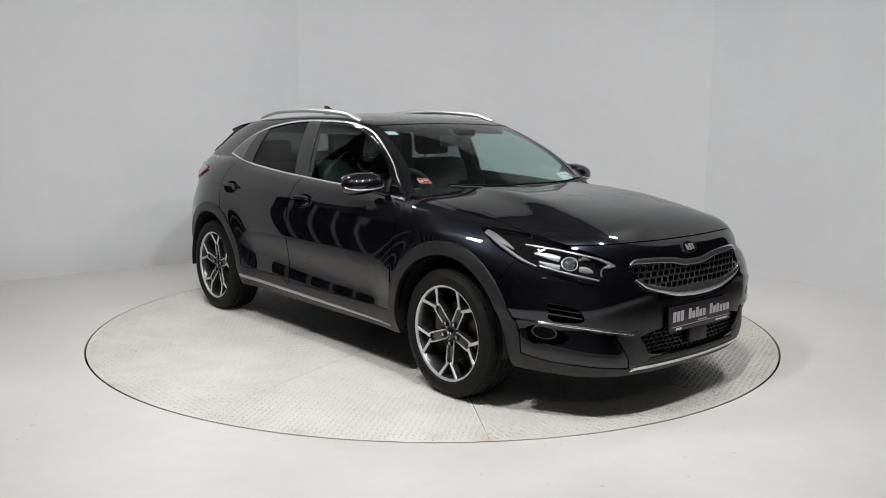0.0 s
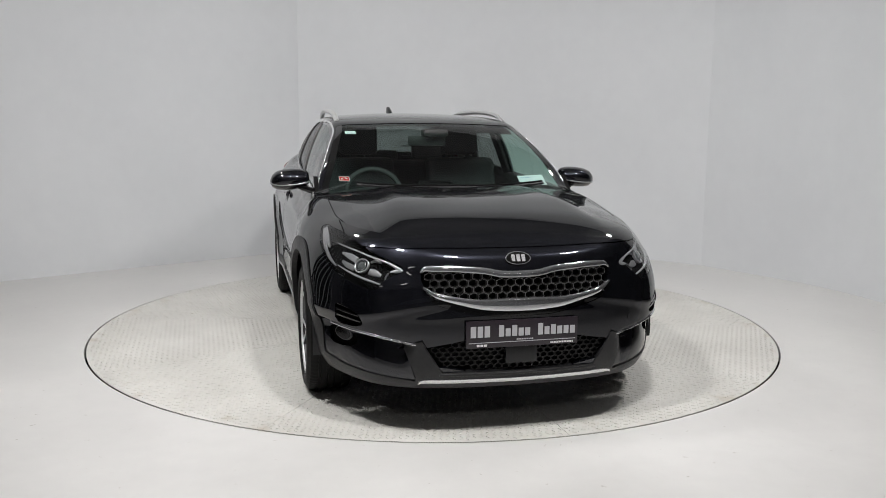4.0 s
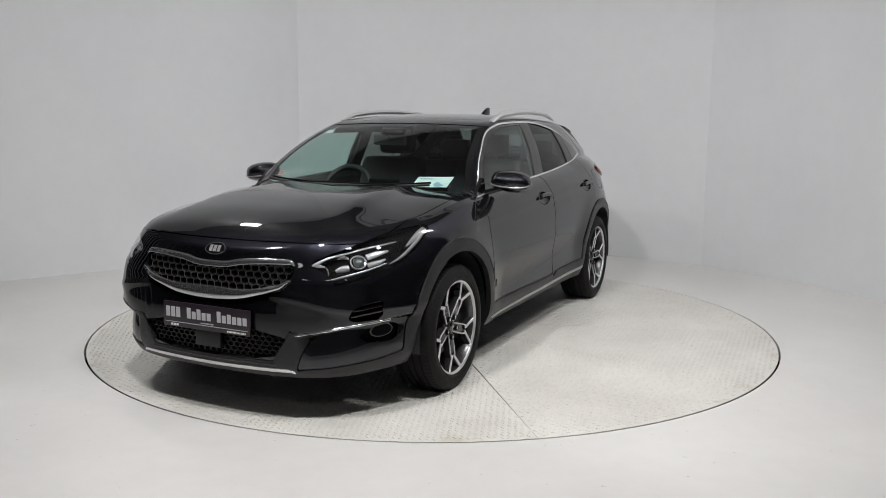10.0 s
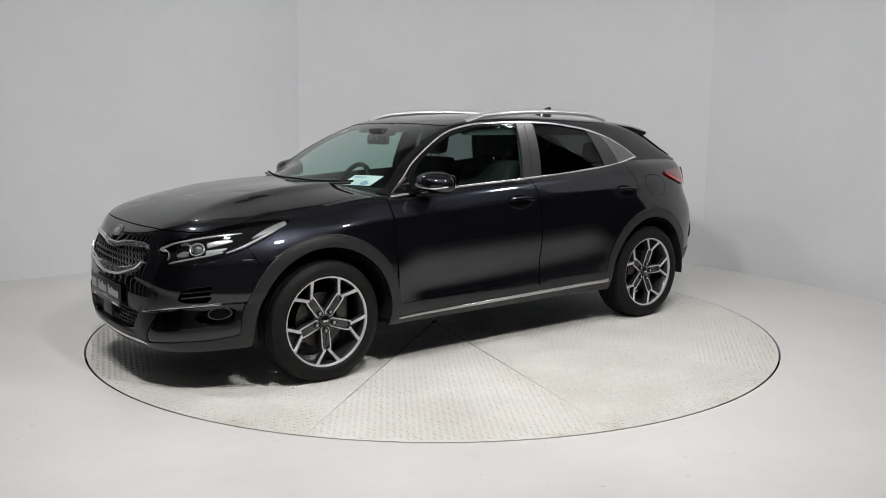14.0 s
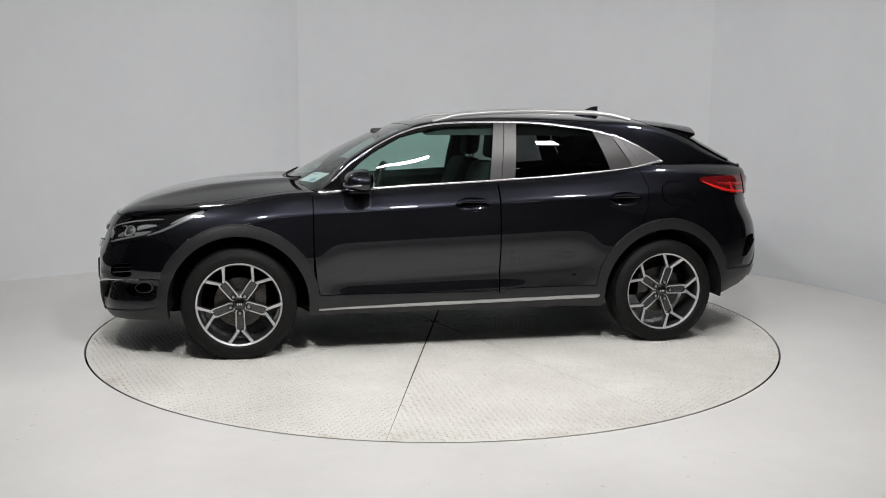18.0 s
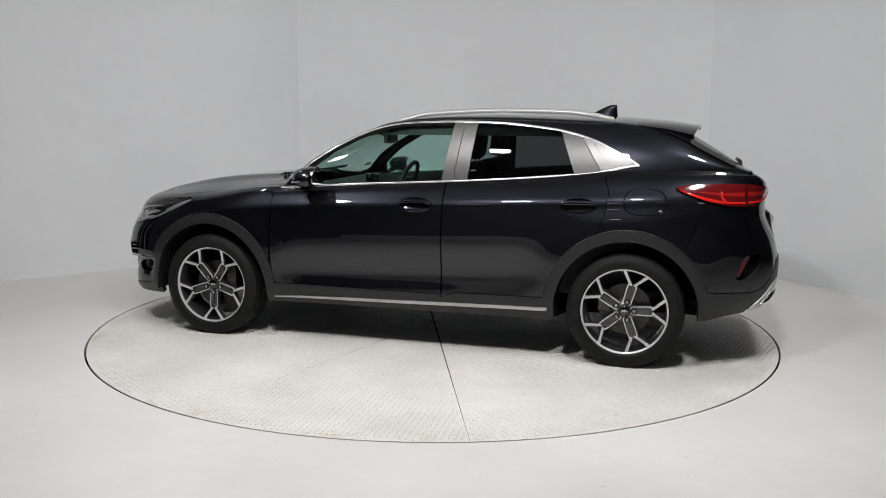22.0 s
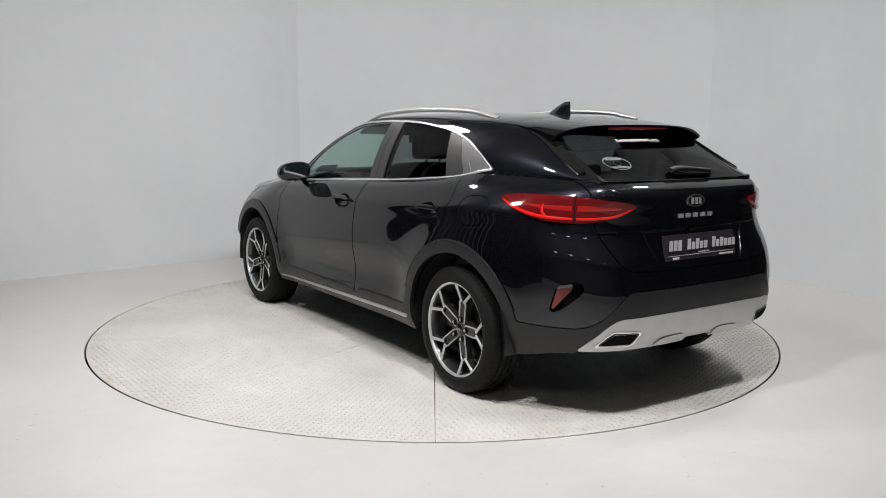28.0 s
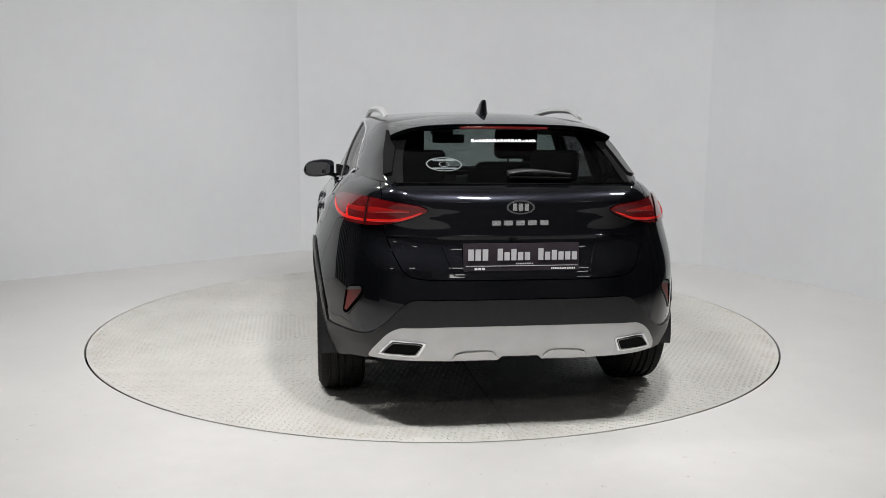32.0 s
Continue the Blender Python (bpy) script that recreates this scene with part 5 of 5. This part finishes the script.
    for s in (1, -1):
        fin = [(.548, 1.345), (.575, 1.25), (.59, 1.15), (.555, 1.16), (.53, 1.25), (.50, 1.33)]
        part("side_fin", decal(lambda y, z, s=s: on_back(s * y, z), fin, 0.001, 0.008, 3), GLOSS, spoiler, "gloss black side deflector")
    wiper = part("rear_wiper", strip(on_back, [(.03, 1.150), (-.05, 1.158), (-.15, 1.152), (-.26, 1.140)], [.030, .026, .018, .010], .022, 0.016, 20), PLASTIC, CAR, "black rear wiper")
    part("wiper_blade", strip(on_back, [(.02, 1.138), (-.26, 1.133)], .008, .012, 0.008, 12), DARK, wiper)
    web = part("web_line", letters(on_back, -.16, .16, 1.299, [.002], 0, 0.001, 0.001), WHITE_MARK, CAR, "white bars in place of a web line")
    letter_bars("letter_bar", web, WHITE_MARK, "small white bar in place of a letter", on_back, -.16, .16, 1.303, [.006, .006, .006, .002, .008, .006, .008, .008, .006, .008, .006, .008, .006, .008, .006, .006, .002, .008], .3, 0.001, 0.001)
    a = np.linspace(0, 2 * math.pi, 40, endpoint=False)
    hits = [on_back(.312 + .080 * math.cos(t), 1.199 + .028 * math.sin(t)) for t in a]
    st = part("oval_sticker", sweep([(p + n * 0.001)[:] for p, n in hits], .005, .001, [n[:] for p, n in hits], True, 3), sticker_mat(), CAR, "pale oval dealer sticker with plain bars")
    hits = [on_back(.312 + .022 * math.cos(t), 1.199 + .010 * math.sin(t)) for t in a]
    part("sticker_ring", sweep([(p + n * 0.001)[:] for p, n in hits], .003, .001, [n[:] for p, n in hits], True, 3), sticker_mat(), st)
    part("sticker_bars", letters(on_back, .262, .362, 1.212, [.010] * 10, .3, 0.0008, 0.0006), sticker_mat(), st)
    part("sticker_bars", letters(on_back, .257, .367, 1.178, [.007] * 12, .3, 0.0008, 0.0006), sticker_mat(), st)


def sticker_mat():
    m = bpy.data.materials.get("frosted_sticker") or material("frosted_sticker", (0.15, 0.17, 0.17), 0.6)
    return m


def build_side():
    for s in (1, -1):
        def pr(x, z, s=s):
            p, n = on_side(x, z)
            return Vector((p.x, s * p.y, p.z)), Vector((n.x, s * n.y, n.z))

        def ph(x, z, s=s):
            p, n = on_side(x, z, HOUSE_TREE)
            return Vector((p.x, s * p.y, p.z)), Vector((n.x, s * n.y, n.z))

        for (hx, hz), name in zip(HANDLES, ("front_handle", "rear_handle")):
            rings = []
            for q in np.linspace(0, 1.01, 9):
                row = []
                for a in np.linspace(0, 2 * math.pi, 40, endpoint=False):
                    p, n = pr(hx + .104 * q * math.cos(a), hz + .043 * q * math.sin(a))
                    row.append((p - n * 0.020 * max(0.0, 1 - q ** 2) ** 0.6)[:])
                rings.append(row)
            V = np.array(rings).reshape(-1, 3)
            F = [[i * 40 + j, i * 40 + (j + 1) % 40, (i + 1) * 40 + (j + 1) % 40, (i + 1) * 40 + j] for i in range(8) for j in range(40)]
            part("handle_cup", (V, F if s < 0 else [f[::-1] for f in F]), PAINT, CAR, "scooped cup behind the handle")
            part(name, strip(pr, [(hx + .100, hz + .002), (hx + .06, hz + .013), (hx - .05, hz + .015), (hx - .104, hz + .006)], [.014, .026, .027, .016], .022, 0.014, 24), PAINT, CAR, "gloss black door handle")
        part("sill_strip", strip(pr, [(.865, .290), (0, .305), (-.80, .319), (-.865, .330)], [.012, .024, .024, .024, .008], .012, 0.008, 40), DARK_CHROME, CAR, "satin chrome sill strip")
        # bright line round the side windows
        up = DLO[:14]
        lo = [(.856, .974), (.586, .990), (.312, 1.008), (.036, 1.022), (-.241, 1.037), (-.556, 1.055), (-.909, 1.084), (-1.12, 1.105), (-1.30, 1.142), (-1.365, 1.152)]
        part("window_trim", strip(ph, up, [.007, .007, .008, .010, .013, .015, .015, .015, .015, .015, .015, .015, .015, .015], .005, 0.0005, 60), CHROME, CAR, "bright chrome line over the side windows")
        part("window_trim", strip(ph, lo, .014, .012, 0.004, 60), CHROME, CAR, "bright chrome line under the side windows")
        part("garnish_ridge", strip(ph, [(-1.105, 1.272), (-1.16, 1.20), (-1.215, 1.128)], .004, .004, 0.003, 10), SATIN_GREY, CAR)
        # mirror
        mir = mirror_geo(s)
        part("arch_lip", strip(pr, [(AXLE_F + .470 * math.cos(a), HUB_Z + .470 * math.sin(a)) for a in np.linspace(0.35, 2.75, 12)], .006, .006, 0.006, 40), PLASTIC, CAR)
        part("arch_lip", strip(pr, [(AXLE_R + .470 * math.cos(a), HUB_Z + .470 * math.sin(a)) for a in np.linspace(0.35, 2.75, 12)], .006, .006, 0.006, 40), PLASTIC, CAR)
        # roof rail
        xs = [.13, .06, -.05, -.33, -.59, -.92, -1.07, -1.20]
        zs = [1.398, 1.416, 1.442, 1.462, 1.468, 1.460, 1.443, 1.418]
        t = np.linspace(0, 7, 40)
        x, z = interp(t, range(8), xs), interp(t, range(8), zs)
        y = np.array([float(edge_y(v)) - 0.035 for v in x])
        part("roof_rail", sweep(np.stack([x, s * y, z], 1), np.interp(t, [0, 1, 6, 7], [.03, .034, .034, .03]), np.interp(t, [0, 1, 6, 7], [.014, .026, .026, .014]), [(0, s * .5, .87)] * 40), SILVER, CAR, "silver roof rail")
    # aerial fin
    fin = []
    for k, (x0, x1, z, w) in enumerate([(-.985, -1.185, 1.438, .034), (-1.03, -1.182, 1.462, .026), (-1.08, -1.180, 1.488, .020), (-1.125, -1.180, 1.508, .014), (-1.150, -1.178, 1.514, .006)]):
        fin.append([(x0 + (x1 - x0) * (0.5 - 0.5 * math.cos(a)), w * math.sin(a), z) for a in np.linspace(0, 2 * math.pi, 16, endpoint=False)])
    V = np.array(fin).reshape(-1, 3)
    F = [[i * 16 + j, i * 16 + (j + 1) % 16, (i + 1) * 16 + (j + 1) % 16, (i + 1) * 16 + j] for i in range(4) for j in range(16)] + [[64 + j for j in range(16)]]
    part("aerial_fin", (V, [list(reversed(f)) for f in F]), PAINT, CAR, "gloss black shark-fin aerial")


def mirror_geo(s):
    """A door mirror: rounded shell with a flat rear, bright lower line, arm and glass."""
    ys = [.800, .815, .85, .90, .945, .985, 1.010, 1.022]
    hz = [.036, .050, .060, .064, .062, .054, .036, .010]
    zc = [1.058, 1.058, 1.056, 1.052, 1.048, 1.044, 1.040, 1.036]
    xf = [.672, .690, .706, .710, .702, .682, .652, .618]
    P = []
    for y, h, c, f in zip(ys, hz, zc, xf):
        row = []
        for a in np.linspace(0, 2 * math.pi, 28, endpoint=False):
            ca, sa = math.cos(a), math.sin(a)
            x = .585 + (f - .585) * (abs(ca) ** .8) * (1 if ca > 0 else -0.30)
            row.append((x, s * y, c + h * math.copysign(abs(sa) ** .85, sa)))
        P.append(row)
    P = np.array(P)
    n = 28
    V = P.reshape(-1, 3)
    F = [[i * n + j, i * n + (j + 1) % n, (i + 1) * n + (j + 1) % n, (i + 1) * n + j] for i in range(7) for j in range(n)]
    F += [list(range(n))[::-1], [7 * n + j for j in range(n)]]
    if s > 0:
        F = [list(reversed(f)) for f in F]
    mir = part("door_mirror", (V, F), PAINT, CAR, "gloss black door mirror", angle=60)
    part("mirror_line", sweep([(f + .004 if 0 < i < 7 else f, s * y, c - h * 0.42) for i, (y, h, c, f) in enumerate(zip(ys, hz, zc, xf))], .007, .006, [(1, 0, 0)] * 8), DARK_CHROME, mir, "bright turn-signal line")
    glass = [(s * (.915 + .088 * math.copysign(abs(math.cos(a)) ** .6, math.cos(a))), 1.050 + .046 * math.copysign(abs(math.sin(a)) ** .6, math.sin(a))) for a in np.linspace(0, 2 * math.pi, 28, endpoint=False)]
    g = slab(glass, -.004, 0, lambda u, v, h: (.549 + h, u, v))
    part("mirror_glass", g if s > 0 else (g[0], g[1]), mirror_mat(), mir, "mirror glass")
    part("mirror_arm", sweep([(.70, s * .775, .985), (.69, s * .81, .998), (.66, s * .86, 1.015)], .05, .034, [(0, 0, 1)] * 3), GLOSS, mir)
    part("mirror_foot", slab([(.845, .982), (.735, 1.075), (.70, .992)], .755, .782, lambda u, v, h: (u, s * h, v)), GLOSS, mir)
    return mir


def mirror_mat():
    return bpy.data.materials.get("mirror_silver") or material("mirror_silver", (0.85, 0.86, 0.87), 0.02, 1.0)


def build_screen_things():
    for a, b in (((-.56, .995), (.02, 1.012)), ((-.02, 1.012), (.55, .992))):
        y0, y1 = a[0], b[0]
        ys = np.linspace(y0, y1, 14)
        path = []
        for y in ys:
            x = 1.045 - 0.17 * (abs(y) / 0.76) ** 2.2
            path.append((x + 0.010, y, float(roof_c(x)) - 0.06 * (abs(y) / .76) ** 2 + 0.007))
        arm = part("wiper", sweep(path, .016, .014, [(.3, 0, 1)] * 14), PLASTIC, CAR, "black windscreen wiper")
        part("blade", sweep([(x - 0.018, y, z + 0.010) for x, y, z in path], .010, .012, [(.3, 0, 1)] * 14), DARK, arm)
    # black cowl under the wipers
    rows = []
    for y in np.linspace(-.76, .76, 31):
        e = abs(y) / .76
        x0 = 1.06 - 0.18 * e ** 2.2
        rows.append([(x0 + 0.06, y, float(hood_z(x0 + 0.06, y)) - 0.02), (x0 + 0.01, y, 1.005 - 0.035 * e ** 2), (x0 - 0.05, y, 1.02 - 0.03 * e ** 2)])
    part("cowl", grid(np.array(rows)), PLASTIC, CAR, "black plastic cowl")
    # papers on the windscreen
    def put(name, y0, y1, z0, z1, mat, label):
        return part(name, decal(on_screen, [(y0, z0), (y1, z0), (y1, z1), (y0, z1)], -0.0110, 0.0006), mat, CAR, label)
    disc = put("tax_papers", .425, .615, 1.032, 1.085, PAPER, "white printed papers behind the windscreen")
    part("paper_print", letters(on_screen, .44, .60, 1.072, [.006] * 9, .3, -0.0102, 0.0004), blue_mat(), disc)
    part("paper_seal", disc_at(on_screen, .565, 1.048, .028, .014, -0.0102, 0.0004), blue_mat(), disc)
    put("small_sticker", -.548, -.482, 1.326, 1.344, PAPER, "small white sticker")
    st = put("red_sticker", -.640, -.582, 1.060, 1.084, PAPER, "small red and white sticker")
    part("sticker_field", decal(on_screen, [(-.637, 1.062), (-.585, 1.062), (-.585, 1.082), (-.637, 1.082)], -0.0098, 0.0004), RED_LENS, st)
    part("sticker_mark", decal(on_screen, [(-.628, 1.066), (-.592, 1.070), (-.600, 1.077), (-.628, 1.074)], -0.0088, 0.0004), PAPER, st)


def blue_mat():
    return bpy.data.materials.get("pale_blue_print") or material("pale_blue_print", (0.32, 0.42, 0.58), 0.7)


build_front()
build_headlamps()
build_rear()
build_side()
build_screen_things()

# -- cabin --
def cushion(x0, x1, y0, y1, z0, z1, lean=0.0, soft=0.04):
    """A padded block; its top is shifted back by lean."""
    bm = bmesh.new()
    bmesh.ops.create_cube(bm, size=1.0)
    bmesh.ops.subdivide_edges(bm, edges=bm.edges[:], cuts=1, use_grid_fill=True)
    for v in bm.verts:
        x, y, z = v.co.x + .5, v.co.y + .5, v.co.z + .5
        puff = 0.06 if abs(v.co.length) < 0.6 else 0
        v.co = (x0 + (x1 - x0) * x - lean * z, y0 + (y1 - y0) * y, z0 + (z1 - z0) * z)
    bmesh.ops.bevel(bm, geom=[e for e in bm.edges if e.calc_face_angle(0) > 0.5], offset=soft, segments=3, profile=0.6, affect="EDGES")
    return bm


def build_cabin():
    for s in (1, -1):
        y = s * 0.37
        seat = part("front_seat", cushion(-.10, .42, y - .25, y + .25, .50, .66, 0.02), CLOTH, CAR, "black cloth front seat")
        part("seat_back", cushion(-.16, -.02, y - .25, y + .25, .62, 1.14, 0.20, 0.05), CLOTH, seat)
        part("headrest", cushion(-.36, -.26, y - .14, y + .14, 1.16, 1.375, 0.03, 0.05), CLOTH, seat)
        for e in (-.05, .05):
            part("headrest_post", sweep([(-.33, y + e, 1.10), (-.33, y + e, 1.20)], .012, .012, [(1, 0, 0)] * 2), CHROME, seat)
    bench = part("rear_bench", cushion(-1.02, -.52, -.62, .62, .48, .68, 0.02), CLOTH, CAR, "black cloth rear bench")
    part("bench_back", cushion(-1.14, -.98, -.62, .62, .60, 1.08, 0.20, 0.05), CLOTH, bench)
    for y in (-.36, .36):
        part("headrest", cushion(-1.36, -1.27, y - .13, y + .13, 1.08, 1.25, 0.02, 0.04), CLOTH, bench)
    part("headrest", cushion(-1.34, -1.27, -.11, .11, 1.07, 1.16, 0.02, 0.035), CLOTH, bench)
    # dashboard
    P = []
    for y in np.linspace(-.74, .74, 25):
        e = (abs(y) / .74)
        hump = 0.030 * math.exp(-((y + .37) / .17) ** 2)
        P.append([(.98 - .16 * e ** 2, y, .955), (.72, y, .985 + hump * .6), (.56, y, .970 + hump), (.50, y, .93), (.52, y, .80), (.60, y, .62)])
    part("dashboard", grid(np.array(P)), TRIM, CAR, "black dashboard")
    part("screen", box(.53, 0, .98, .02, .22, .10, .006), GLOSS, CAR, "dark centre display")
    a = np.linspace(0, 2 * math.pi, 40, endpoint=False)
    tilt = Matrix.Translation((.40, -.37, .93)) @ Matrix.Rotation(radians(-24), 4, "Y")
    ring = [tilt @ Vector((0, .182 * math.cos(t), .178 * math.sin(t))) for t in a]
    ups = [tilt.to_3x3() @ Vector((1, 0, 0))] * 40
    wheel = part("steering_wheel", sweep([p[:] for p in ring], .032, .028, [u[:] for u in ups], True), TRIM, CAR, "black steering wheel")
    part("wheel_hub", moved(box(0.01, 0, 0, .05, .13, .11, .02), tilt), TRIM, wheel)
    for e in ((-.11, 0), (.11, 0), (0, -.11)):
        part("wheel_spoke", moved(box(0.0, e[0], e[1], .02, .10 if e[1] == 0 else .05, .03 if e[1] == 0 else .10, .006), tilt), TRIM, wheel)
    mir = part("cabin_mirror", box(.40, -.03, 1.275, .03, .24, .065, .014), TRIM, CAR, "black rear-view mirror")
    part("mirror_stalk", sweep([(.42, -.03, 1.28), (.45, 0, 1.30), (.40, 0, 1.345)], .02, .02, [(1, 0, 0)] * 3), TRIM, mir)
    part("sensor_pod", box(.40, .02, 1.325, .12, .16, .05, .02), TRIM, CAR)
    # headliner, floor, door cards
    V, F = clip(HOUSE_V, HOUSE_F, lambda x, y, z: np.minimum(0.20 - x, z - 1.33))
    V, F = clip(V, F, lambda x, y, z: x + 1.42)
    part("headliner", (V - vertex_normals(V, F) * 0.035, [list(reversed(f)) for f in F]), TRIM, CAR)
    part("cabin_floor", box(-.45, 0, .40, 2.4, 1.4, .04, .01), TRIM, CAR)
    part("parcel_shelf", box(-1.58, 0, 1.02, .55, 1.05, .03, .01), TRIM, CAR)
    for s in (1, -1):
        xs = np.linspace(.80, -1.35, 12)
        P = [[(x, s * (float(belt_y(x)) - .03), float(belt_z(x)) + 0.0), (x, s * (float(belt_y(x)) - .07), float(belt_z(x)) - .04), (x, s * .70, .60), (x, s * .70, .42)] for x in xs]
        g = grid(np.array(P))
        part("door_card", g, TRIM, CAR)
        part("belt_pillar", sweep([(-.27, s * .735, 1.03), (-.32, s * .62, 1.36)], .13, .03, [(0, s, .3)] * 2), TRIM, CAR)
        part("rear_pillar", sweep([(-1.16, s * .66, 1.08), (-1.26, s * .57, 1.24), (-1.30, s * .51, 1.31)], .18, .03, [(0, s, .4)] * 3), TRIM, CAR)


build_cabin()

# the car stands a little off the turntable's centre
for ob in CAR.children:
    ob.location = ob.location + Vector((-0.030, -0.114, 0))

# ---- what moves: the turntable and the car on it, at one steady pace ----
def motions():
    rows = [(float(t), pose(0, 0, 0, 0, 0, -50.05 - 6.648 * t)) for t in range(0, 33)]
    walk(TABLE, rows)
    walk(CAR, rows)


motions()
